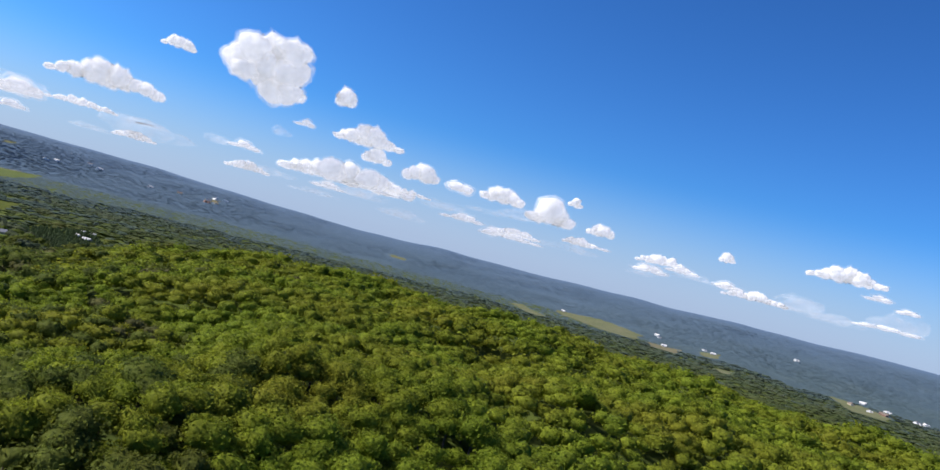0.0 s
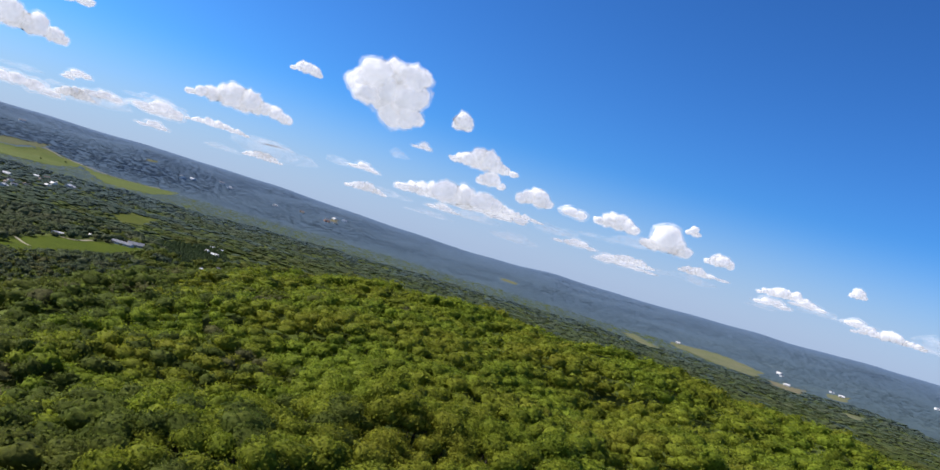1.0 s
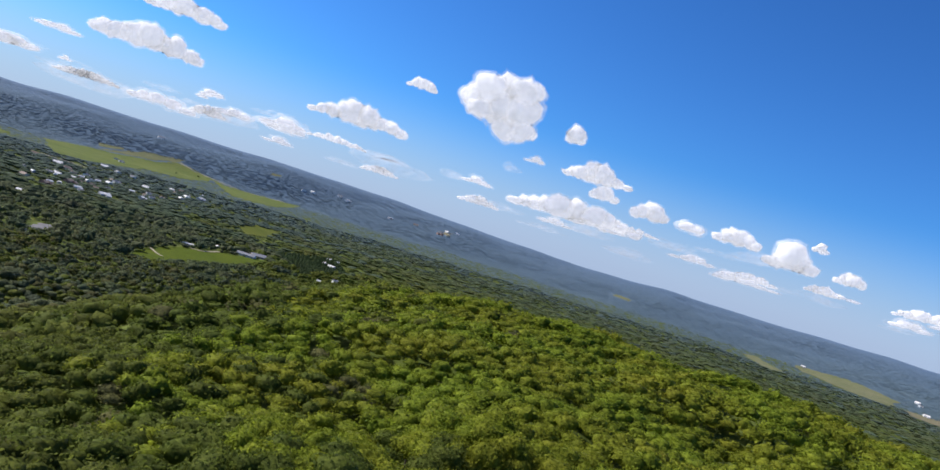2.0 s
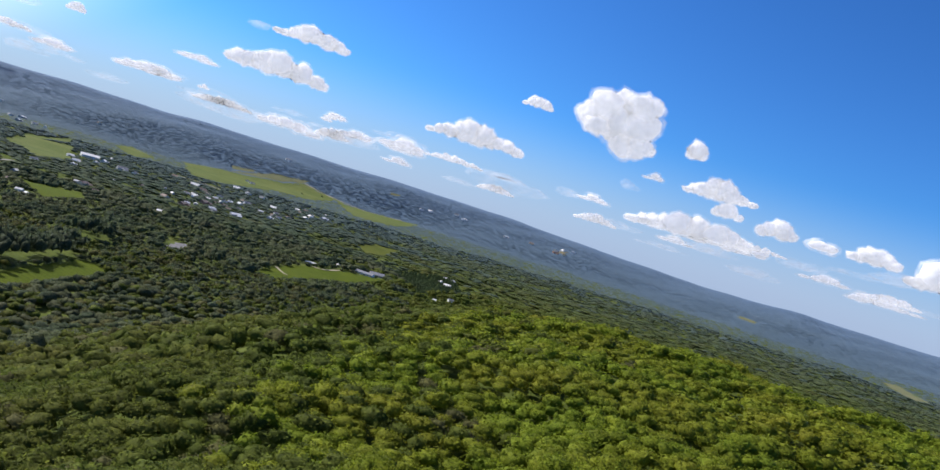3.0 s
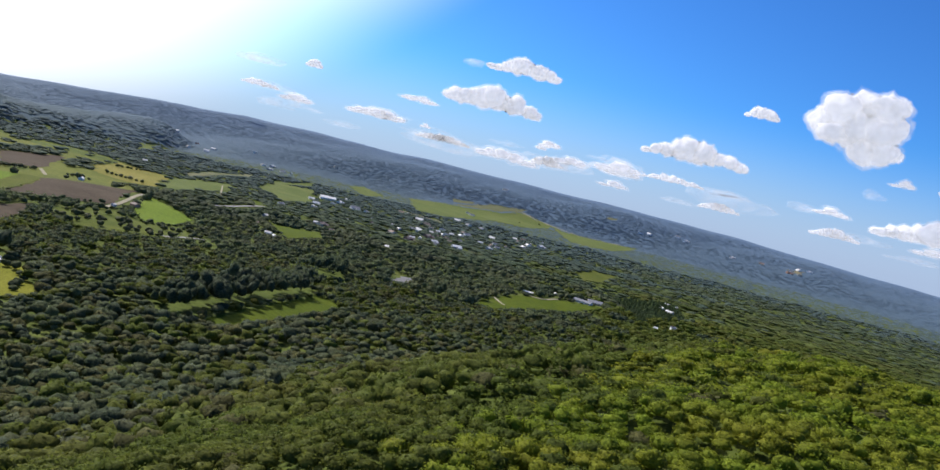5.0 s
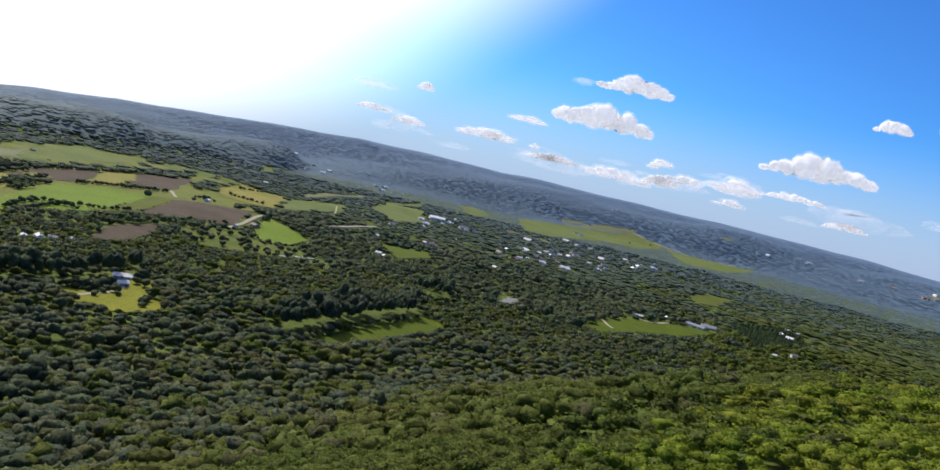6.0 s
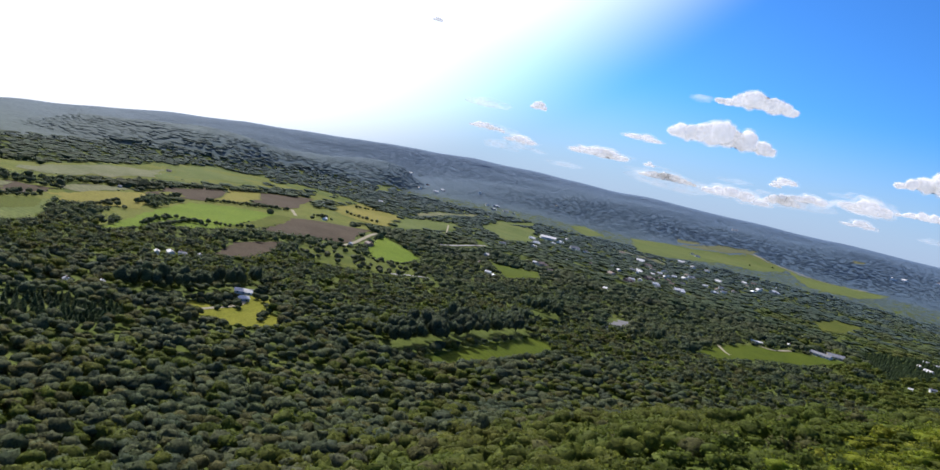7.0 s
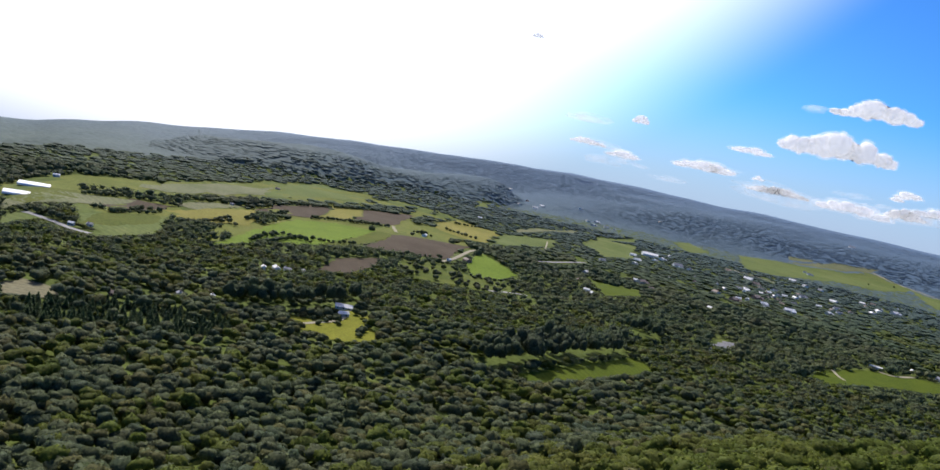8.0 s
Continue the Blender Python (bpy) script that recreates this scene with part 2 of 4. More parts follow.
def height(x, y):
    """The bare ground."""
    x, y = np.asarray(x, float), np.asarray(y, float)
    r, yaw = np.hypot(x, y), np.degrees(np.arctan2(-x, y))
    begin, (top, high) = hill_edge(yaw), rim(yaw)
    up = np.clip((r - begin) / (top - begin), 0, 1)
    floor = np.minimum(14 * smooth(1700, 3400, r), 0.5 * high)
    late = smooth(52, 64, yaw) * (1 - smooth(100, 120, yaw))
    rise = (0.55 * up + 0.45 * smooth(0, 1, up)) * (1 - late) + smooth(0.25, 1, up) ** 1.6 * late
    ridge = 0.5 + 0.5 * waves(x, y, 1300, 3)
    far = floor + (high - floor) * rise + 0.20 * high * ridge * smooth(0.05, 0.35, up) * (1 - smooth(0.55, 0.9, up)) * (1 - 0.7 * late)
    far = far - 0.09 * np.clip(r - top, 0, None) + 2.5 * waves(x, y, 500, 4) * smooth(700, 1200, r) * (1 - up)
    far = far + 2.5 * waves(x, y, 420, 14) * smooth(0.0, 0.25, up) * (1 - smooth(0.7, 0.95, up))
    line, crown = spur(yaw)
    hump = -400 + (crown + 5 * waves(x, y, 350, 16) + 400) * np.exp(-np.where(r < line, ((r - line) / 950) ** 2, ((r - line) / 560) ** 2))
    hump = hump * late - 400 * (1 - late)
    far = 5.0 * np.logaddexp(far / 5.0, hump / 5.0)
    # the wooded hill under the camera: a crest that runs ahead, steep on its sunny side
    crest_x = 20 - 0.19 * y
    crest = np.interp(y, [-900, -500, -100, 150, 330, 430, 520, 650, 800, 1000, 1300], [20, 70, 104, 109, 118, 113, 100, 74, 42, 8, -40])
    u = crest_x - x
    left = np.where(u < 125, 0.0012 * np.clip(u, 0, None) ** 2, 18.75 + 0.43 * (u - 125))
    v = np.clip(-u, 0, None)
    right = np.where(v < 230, 7 * (v / 230) ** 2, 7 + 0.3 * (v - 230))
    hill = crest - left - right + 3.5 * waves(x, y, 130, 5) + 2 * waves(x, y, 60, 6)
    k = 14.0
    return k * np.logaddexp(far / k, hill / k)


def build_mesh(name, verts, faces, mats, slot=None, flat=True):
    """A mesh from arrays: verts (n, 3), faces (m, 3 or 4)."""
    verts, faces = np.asarray(verts, np.float32), np.asarray(faces, np.int32)
    me = bpy.data.meshes.new(name)
    me.vertices.add(len(verts))
    me.vertices.foreach_set("co", verts.ravel())
    me.loops.add(faces.size)
    me.loops.foreach_set("vertex_index", faces.ravel())
    me.polygons.add(len(faces))
    me.polygons.foreach_set("loop_start", np.arange(0, faces.size, faces.shape[1], dtype=np.int32))
    for m in mats:
        me.materials.append(m)
    if slot is not None:
        me.polygons.foreach_set("material_index", np.asarray(slot, np.int32))
    me.polygons.foreach_set("use_smooth", np.full(len(faces), not flat))
    me.update(calc_edges=True)
    return me


def part(name, mesh, parent, label="", m=None):
    ob = new(name, mesh)
    ob.parent = parent
    if m is not None:
        ob.matrix_basis = m
    return tagged(ob, label)


# ---- the ground: one sheet out to the rim of hills ----
angles = np.radians(np.concatenate([np.arange(-40, 108, 0.7), np.arange(108, 320, 4.0)]))
radii = np.concatenate([np.arange(0, 700, 9.0), np.geomspace(700, 4900, 150)])
ga, gr = np.meshgrid(angles, radii)
gx, gy = -gr * np.sin(ga), gr * np.cos(ga)
gz = height(gx, gy)
na, nr = len(angles), len(radii)
i, j = np.meshgrid(np.arange(na), np.arange(nr - 1))
i, j = i.ravel(), j.ravel()
k = (i + 1) % na
quads = np.stack([j * na + i, j * na + k, (j + 1) * na + k, (j + 1) * na + i], 1)[:, ::-1]
q_far, q_yaw = gr.ravel()[quads[:, 0]], np.degrees(ga.ravel()[quads[:, 0]])
q_yaw = np.where(q_yaw > 180, q_yaw - 360, q_yaw)
q_up = (q_far - hill_edge(q_yaw)) / (rim(q_yaw)[0] - hill_edge(q_yaw))
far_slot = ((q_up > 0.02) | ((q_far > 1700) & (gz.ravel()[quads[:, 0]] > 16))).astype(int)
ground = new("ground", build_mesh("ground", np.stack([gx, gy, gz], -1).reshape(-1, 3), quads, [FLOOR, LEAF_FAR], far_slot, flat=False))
tagged(ground, "rolling green valley land ringed by wooded hills", "ground", kind="structure")



def ground_at(x, y):
    """The height of the ground's sheet itself, between its corners."""
    r, yaw = np.hypot(x, y), np.degrees(np.arctan2(-x, y))
    yaw = np.where(yaw < -40, yaw + 360, yaw)
    turn = np.append(np.degrees(angles), 320.0)
    tops = np.concatenate([gz, gz[:, :1]], 1)
    a = np.clip(np.searchsorted(turn, yaw, "right") - 1, 0, na - 1)
    b = np.clip(np.searchsorted(radii, r, "right") - 1, 0, nr - 2)
    u = (yaw - turn[a]) / (turn[a + 1] - turn[a])
    w = (r - radii[b]) / (radii[b + 1] - radii[b])
    return (tops[b, a] * (1 - u) + tops[b, a + 1] * u) * (1 - w) + (tops[b + 1, a] * (1 - u) + tops[b + 1, a + 1] * u) * w


# ---- fields and lawns ----
FIELDS = []
FIELDS.append(("bright", [(-934, 163), (-1107, 237), (-1308, 339), (-1333, 415), (-1294, 477), (-1055, 324), (-1026, 241)]))
FIELDS.append(("olive", [(-1052, 325), (-1289, 477), (-1281, 509), (-1099, 392)]))
FIELDS.append(("plough", [(-1094, 393), (-1283, 512), (-1300, 665), (-1108, 534), (-1106, 481)]))
FIELDS.append(("plough", [(-1323, 265), (-1457, 342), (-1572, 467), (-1382, 399), (-1357, 366)]))
FIELDS.append(("straw", [(-1384, 403), (-1567, 470), (-1602, 541), (-1418, 470)]))
FIELDS.append(("plough", [(-1422, 475), (-1608, 546), (-1672, 683), (-1423, 550)]))
FIELDS.append(("straw", [(-1609, 711), (-1714, 810), (-1617, 878), (-1383, 741), (-1400, 689), (-1476, 677)]))
FIELDS.append(("meadow", [(-1611, 881), (-1660, 1061), (-1546, 990), (-1388, 791), (-1386, 746)]))
FIELDS.append(("meadow", [(-1717, 1164), (-1882, 1341), (-1846, 1445), (-1561, 1231), (-1500, 1104)]))
FIELDS.append(("meadow", [(-2189, 1853), (-2318, 2035), (-2059, 1898), (-1949, 1726)]))
FIELDS.append(("meadow", [(-2147, 2119), (-2157, 2325), (-2076, 2734), (-1911, 2742), (-1748, 2361), (-1810, 2222), (-1716, 1870), (-1762, 1781)]))
FIELDS.append(("pale", [(-2175, 2344), (-2188, 2657), (-2094, 2796), (-2083, 2742)]))
FIELDS.append(("meadow", [(-1901, 2738), (-2062, 2759), (-1803, 2728), (-1624, 2987), (-1430, 2463), (-1542, 2350)]))
FIELDS.append(("lawn", [(-1159, 827), (-1127, 832), (-1094, 907), (-1021, 853), (-975, 748)]))
FIELDS.append(("lawn", [(-1439, 974), (-1411, 1008), (-1273, 884)]))
FIELDS.append(("lawn", [(-548, 368), (-570, 406), (-594, 452), (-620, 508), (-645, 556), (-634, 566), (-606, 560), (-582, 524), (-566, 478), (-548, 424), (-537, 385)]))
FIELDS.append(("lawn", [(-645, 815), (-672, 868), (-690, 920), (-704, 990), (-690, 1050), (-668, 1120), (-650, 1150), (-632, 1056), (-626, 1011), (-632, 916), (-622, 830)]))
FIELDS.append(("olive", [(-955, 1525), (-1000, 1651), (-974, 1741), (-885, 1513), (-871, 1415)]))
FIELDS.append(("farm", [(-668, 200), (-655, 238), (-672, 255), (-704, 262), (-716, 284), (-688, 292), (-646, 274), (-617, 276), (-604, 262), (-598, 240), (-612, 224), (-624, 206), (-640, 212)]))
FIELDS.append(("tan", [(-669, -11), (-690, 1), (-669, 30), (-645, 29), (-628, -6)]))
FIELDS.append(("plough", [(-882, 279), (-971, 324), (-1019, 405), (-947, 368), (-885, 318)]))
FIELDS.append(("bright", [(-1114, 572), (-1220, 650), (-1065, 642), (-1012, 582), (-1010, 537)]))
FIELDS.append(("scrub", [(-988, 408), (-1096, 528), (-998, 531), (-1006, 585), (-921, 584), (-884, 493), (-910, 411)]))
FIELDS.append(("pale", [(-1053, -61), (-1198, -9), (-1209, 59), (-1211, 90), (-1143, 60), (-1012, -55)]))
FIELDS.append(("plough", [(-1146, 62), (-1213, 93), (-1200, 137), (-1111, 75)]))
FIELDS.append(("meadow", [(-1025, 28), (-1124, 131), (-960, 108), (-934, 51), (-968, 25)]))
FIELDS.append(("straw", [(-1128, 135), (-1212, 173), (-1329, 274), (-1143, 242), (-1123, 182)]))
FIELDS.append(("pale", [(-1357, 91), (-1507, 164), (-1715, 362), (-1553, 323), (-1340, 136)]))
FIELDS.append(("meadow", [(-1717, 364), (-2023, 520), (-1996, 603), (-1903, 634), (-1801, 589), (-1546, 324)]))
FIELDS.append(("meadow", [(-977, -51), (-1002, -20), (-962, -10), (-928, -44)]))
FIELDS.append(("pale", [(203, 2772), (256, 2841), (314, 2536), (264, 2417)]))
FIELDS.append(("pale", [(403, 2985), (568, 2989), (686, 2754), (600, 2468), (501, 2592), (393, 2805)]))
FIELDS.append(("tan", [(655, 2549), (764, 2535), (712, 2389), (624, 2397)]))
FIELDS.append(("pale", [(838, 2590), (931, 2614), (876, 2488), (821, 2500)]))
FIELDS.append(("pale", [(775, 2207), (827, 2201), (784, 2097), (751, 2119)]))
FIELDS.append(("pale", [(1084, 2178), (1140, 2088), (1177, 1998), (1105, 1903), (1044, 1967)]))
FIELDS.append(("lawn", [(-708, 488), (-722, 517), (-699, 514), (-682, 480)]))
FIELDS.append(("pale", [(-2954, 1087), (-3153, 1233), (-3052, 1267), (-2927, 1164)]))
FIELDS.append(("pale", [(-313, 3431), (-233, 3389), (-231, 3326), (-304, 3357)]))
FIELDS.append(("tan", [(-1171, 3438), (-1113, 3475), (-1094, 3410), (-1144, 3371)]))
FIELDS.append(("plough", [(-1128, 31), (-1221, 78), (-1203, 134), (-1162, 121), (-1112, 67)]))
FIELDS.append(("pale", [(-1221, 139), (-1311, 199), (-1371, 275), (-1201, 172)]))
FIELDS.append(("olive", [(-970, 28), (-1052, 44), (-1119, 116), (-1031, 110), (-976, 62)]))
FIELDS.append(("meadow", [(-899, 40), (-972, 62), (-1023, 112), (-960, 108)]))
FIELDS.append(("straw", [(-1164, 125), (-1206, 176), (-1238, 237), (-1194, 225), (-1136, 143)]))
FIELDS.append(("pale", [(-1421, 130), (-1573, 222), (-1750, 380), (-1648, 357), (-1421, 189)]))
FIELDS.append(("meadow", [(-1744, 392), (-2023, 520), (-1949, 631), (-1748, 517)]))
FIELDS.append(("olive", [(-1084, -57), (-1196, -38), (-1238, 11), (-1167, 29), (-1038, -36)]))
FIELDS.append(("tan", [(-944, 84), (-997, 95), (-1000, 101), (-944, 92)]))
FIELDS.append(("pale", [(-1757, 991), (-2032, 1357), (-1953, 1304), (-1694, 960)]))
FIELDS.append(("meadow", [(-1923, 1347), (-2059, 1601), (-1993, 1547), (-1825, 1286)]))
FIELDS.append(("pale", [(-2258, 2461), (-2212, 2580), (-2185, 2542), (-2228, 2439)]))
FIELDS.append(("meadow", [(-2367, 1159), (-2400, 1226), (-2253, 1148), (-2235, 1096)]))
FIELDS.append(("pale", [(-1926, 3172), (-1911, 3249), (-1887, 3204), (-1898, 3123)]))
FIELDS.append(("pasture", [(-1276, -87), (-1379, -14), (-1467, 102), (-1565, 199), (-1932, 426), (-2000, 645), (-1918, 788), (-1706, 836), (-1267, 644), (-1184, 519), (-1165, 372), (-1038, 235), (-983, 169), (-956, 113), (-958, 38), (-961, -16), (-954, -47)]))
FARMLAND = FIELDS[-1][1]
# rows and clumps of trees left standing between the fields
TREE_BELTS = [
    [(-1276, 9), (-1265, 133), (-1471, 288), (-1835, 740), (-1695, 691), (-1337, 270), (-1204, 147), (-1217, 27)],
    [(-1021, -56), (-1102, 4), (-959, 26), (-954, -47)],
    [(-947, 107), (-1136, 143), (-1188, 218), (-1017, 169), (-935, 132)],
    [(-1097, 46), (-1191, 130), (-1141, 128), (-1046, 51)],
    [(-1238, 256), (-1404, 343), (-1305, 330), (-1185, 257)],
    [(-1619, 664), (-1739, 856), (-1635, 811), (-1503, 623)],
]
FIELD_WORDS = {
    "bright": "bright green mown hay field", "olive": "olive green grass field", "plough": "brown ploughed field with bare soil",
    "straw": "yellow ripening crop field", "meadow": "green meadow with faint mowing lines", "pale": "pale green crop field",
    "lawn": "lush green clearing of short grass", "farm": "sunlit mown farm lawn", "tan": "tan stubble field", "scrub": "rough scrubby green pasture", "pasture": "wide olive green pasture between the tree belts",
}


def inside(x, y, corners, margin=0.0):
    """Which points lie in the outline, grown by a margin about its middle."""
    c = np.array(corners, float)
    mid = c.mean(0)
    if margin:
        d = c - mid
        c = mid + d * (1 + margin / np.maximum(np.hypot(d[:, 0], d[:, 1]), 1))[:, None]
    hit = np.zeros(np.shape(x), bool)
    for (x0, y0), (x1, y1) in zip(c, np.roll(c, -1, 0)):
        cross = (y0 > y) != (y1 > y)
        hit ^= cross & (x < (x1 - x0) * (y - y0) / (y1 - y0 + 1e-9) + x0)
    return hit


def draped(name, corners, lift, mat, step):
    """A patch that follows the ground, with an uneven edge."""
    c = np.array(corners, float)
    edge = []
    for a, b in zip(c, np.roll(c, -1, 0)):
        n = max(2, int(np.hypot(*(b - a)) / step))
        edge += [a + (b - a) * s / n for s in range(n)]
    edge = np.array(edge)
    edge = edge + 0.3 * step * np.stack([waves(edge[:, 0], edge[:, 1], 3 * step, 1), waves(edge[:, 0], edge[:, 1], 3 * step, 2)], 1)
    mid, n = c.mean(0), len(edge)
    rings = 7
    pts = np.concatenate([mid + (edge - mid) * (s / rings) for s in range(1, rings + 1)] + [mid[None]])
    verts = np.column_stack([pts, height(pts[:, 0], pts[:, 1]) + lift])
    faces = []
    for s in range(rings - 1):
        faces += [(s * n + q, s * n + (q + 1) % n, (s + 1) * n + (q + 1) % n, (s + 1) * n + q) for q in range(n)]
    centre = len(pts) - 1
    me = bpy.data.meshes.new(name)
    tris = [(centre, q, (q + 1) % n) for q in range(n)]
    area = np.sum(edge[:, 0] * np.roll(edge[:, 1], -1) - np.roll(edge[:, 0], -1) * edge[:, 1])
    every = [tuple(f) for f in faces] + tris
    if area > 0:
        every = [f[::-1] if len(f) == 4 else f for f in every]
    else:
        every = [f if len(f) == 4 else f[::-1] for f in every]
    me.from_pydata(verts.tolist(), [], every)
    me.materials.append(mat)
    return me


for n, (kind, corners) in enumerate(FIELDS):
    step = 12 if max(np.hypot(*c) for c in corners) < 1500 else 30
    field = new("field", draped("field", corners, 0.15 if kind == "pasture" else 0.5 + 0.06 * (n % 4), CROPS[kind], step))
    tagged(field, FIELD_WORDS[kind], "field", kind="structure")


# ---- roads, tracks and the plots of the houses ----
HOUSES = []
HOUSES += [
    (-1683, 1368, 56, "hall"),
    (-1633, 1369, 32, "w"),
    (-1542, 1348, 31, "w"),
    (-1441, 1053, 14, "w"),
    (-1206, 859, 13, "w"),
    (-999, 729, 11, "w"),
    (-1184, 971, 19, "w"),
    (-1136, 958, 11, "w"),
    (-1194, 966, 12, "g"),
    (-1198, 1168, 18, "c"),
    (-1148, 1170, 27, "b"),
    (-1211, 1289, 32, "c"),
    (-1433, 1505, 19, "w"),
    (-1274, 1316, 11, "w"),
    (-1383, 1514, 16, "w"),
    (-1240, 1378, 13, "w"),
    (-1233, 1423, 14, "w"),
    (-1125, 1232, 11, "w"),
    (-1115, 1284, 33, "g"),
    (-1543, 1795, 22, "w"),
    (-1627, 1836, 20, "w"),
    (-1884, 2190, 18, "w"),
    (-1949, 2238, 16, "w"),
    (-1000, 979, 11, "g"),
    (-1623, 1590, 17, "g"),
    (-1510, 1554, 20, "g"),
    (-1510, 1819, 16, "w"),
    (-1239, 1562, 15, "w"),
]
HOUSES += [
    (-1396, 1883, 16, "w"),
    (-1276, 1809, 40, "g"),
    (-2336, 2904, 26, "w"),
    (-1254, 1240, 11, "c"),
    (-1502, 1352, 15, "g"),
    (-1303, 1132, 10, "w"),
    (-1090, 770, 9, "g"),
    (-981, 728, 9, "g"),
    (-1322, 1430, 13, "g"),
    (-1324, 1490, 12, "w"),
    (-1375, 1590, 13, "c"),
    (-713, 268, 16, "farm"),
    (-683, 259, 10, "g"),
    (-1334, 583, 13, "w"),
    (-1120, 577, 13, "g"),
    (-848, 213, 8, "w"),
    (-850, 227, 11, "w"),
    (-853, 240, 8, "w"),
    (-856, 259, 7, "w"),
    (-1339, 237, 6, "w"),
    (-1725, 380, 12, "w"),
    (-958, 38, 7, "w"),
    (-952, 20, 7, "g"),
    (-679, 1127, 34, "school"),
    (-680, 1166, 31, "school2"),
    (-719, 1027, 17, "shed"),
    (-710, 726, 8, "w"),
    (-725, 1114, 6, "w"),
]
HOUSES += [
    (-674, 1399, 10, "w"),
    (-649, 1380, 16, "g"),
    (-535, 1170, 10, "g"),
    (-542, 1125, 7, "w"),
    (-694, 1456, 10, "w"),
    (-675, 1456, 10, "g"),
    (-669, 65, 5, "w"),
    (-692, 118, 5, "w"),
    (-696, 145, 5, "w"),
    (-1104, 539, 7, "w"),
    (-2435, 1684, 18, "w"),
    (-2423, 1636, 22, "w"),
    (-2299, 1675, 15, "w"),
    (-2727, 1455, 14, "w"),
    (-2712, 1530, 14, "w"),
    (-1891, 953, 13, "w"),
    (-1227, -42, 57, "green"),
    (-1114, -51, 43, "green"),
    (754, 2821, 16, "w"),
    (1217, 2713, 14, "w"),
    (-1350, -24, 9, "w"),
    (-1129, 3474, 33, "w"),
    (-1097, 3512, 28, "w"),
    (-1139, 3412, 33, "w"),
    (-1246, 1355, 14, "c"),
    (-1300, 1325, 12, "w"),
    (-1333, 1376, 11, "w"),
    (-1315, 1458, 16, "w"),
]
HOUSES += [
    (-1174, 1229, 12, "w"),
    (-1340, 1456, 15, "w"),
    (-1375, 1462, 17, "c"),
    (-1172, 1203, 12, "w"),
    (-1301, 1350, 14, "w"),
    (-1305, 1397, 12, "g"),
    (-1293, 1424, 12, "g"),
    (-1153, 1252, 17, "w"),
    (-1342, 1569, 17, "w"),
    (-1189, 1340, 12, "c"),
    (-1315, 1515, 17, "w"),
    (-1247, 1515, 12, "g"),
    (-1216, 1521, 11, "c"),
    (-1230, 1669, 15, "g"),
    (-1385, 1830, 13, "g"),
    (-1331, 1774, 13, "c"),
    (-1188, 1512, 16, "w"),
    (-1336, 1665, 16, "w"),
    (-1202, 1562, 15, "w"),
    (-1166, 1452, 15, "w"),
    (-1728, 1471, 15, "w"),
    (-1460, 1154, 16, "g"),
    (-1533, 1216, 17, "w"),
    (-1590, 1311, 15, "w"),
    (-1644, 1285, 16, "w"),
    (-1301, 1794, 11, "g"),
    (-1400, 1987, 11, "g"),
    (-1276, 1749, 17, "g"),
]
HOUSES += [
    (-1364, 1252, 12, "w"),
    (-1289, 1190, 11, "w"),
    (-1304, 1265, 13, "w"),
    (-1749, 3186, 24, "w"),
    (-1730, 3241, 22, "w"),
    (-1675, 3407, 24, "w"),
    (-1622, 3388, 24, "w"),
    (-1126, 3363, 26, "w"),
    (-1091, 3379, 24, "w"),
    (-1371, 3342, 24, "w"),
    (-1261, 3399, 22, "g"),
    (875, 2648, 20, "w"),
    (1197, 2072, 18, "w"),
    (1169, 2143, 20, "g"),
    (-2568, 1420, 20, "w"),
    (-2544, 1479, 18, "w"),
    (-2615, 1548, 20, "w"),
    (-2668, 1751, 20, "w"),
    (-2303, 1585, 18, "g"),
    (-2317, 1651, 20, "w"),
    (-2554, 2062, 20, "w"),
]
HOUSES += [(752, 2781, 16, "w"), (710, 2544, 20, "w"), (887, 2586, 16, "g"), (1101, 2075, 20, "w"), (1123, 2022, 16, "w"), (1161, 2019, 20, "g"), (1243, 2009, 16, "w"), (1265, 2005, 20, "w"), (426, 2978, 16, "g")]
ROADS = [
    ("pale gravel farm road between the fields", 7, GRAVEL, [(-1089, 523), (-1144, 573), (-1261, 655)]),
    ("pale country road past the farm sheds", 8, TARMAC, [(-990, -30), (-954, 5), (-935, 16), (-915, 40)]),
    ("pale country road along the wood", 8, TARMAC, [(-1255, 780), (-1270, 841), (-1306, 921)]),
    ("winding gravel track through the pasture", 3.5, GRAVEL, [(-1600, 1000), (-1564, 979), (-1381, 867)]),
    ("pale country road beside the wood", 8, TARMAC, [(-896, 510), (-911, 551), (-910, 575)]),
    ("village street seen between the trees", 8, TARMAC, [(-1680, 1630), (-1637, 1663), (-1552, 1691)]),
    ("yellow gravel drive across the lawn", 6, GRAVEL, [(-700, 1010), (-682, 1018), (-690, 1068)]),
    ("narrow gravel path across the lawn", 4, GRAVEL, [(-687, 906), (-655, 881), (-642, 876)]),
    ("pale farm drive across the lawn", 5, GRAVEL, [(-640, 211), (-654, 234), (-662, 251), (-689, 264)]),
    ("gravel track beside the ploughed field", 6, GRAVEL, [(-1413, 547), (-1318, 522)]),
    ("pale track across the long meadow", 9, GRAVEL, [(-2083, 2742), (-1904, 2754), (-1728, 2755), (-1685, 2935)]),
]
LOT_CORNERS = [(-738, 750), (-776, 801), (-777, 835), (-735, 779)]


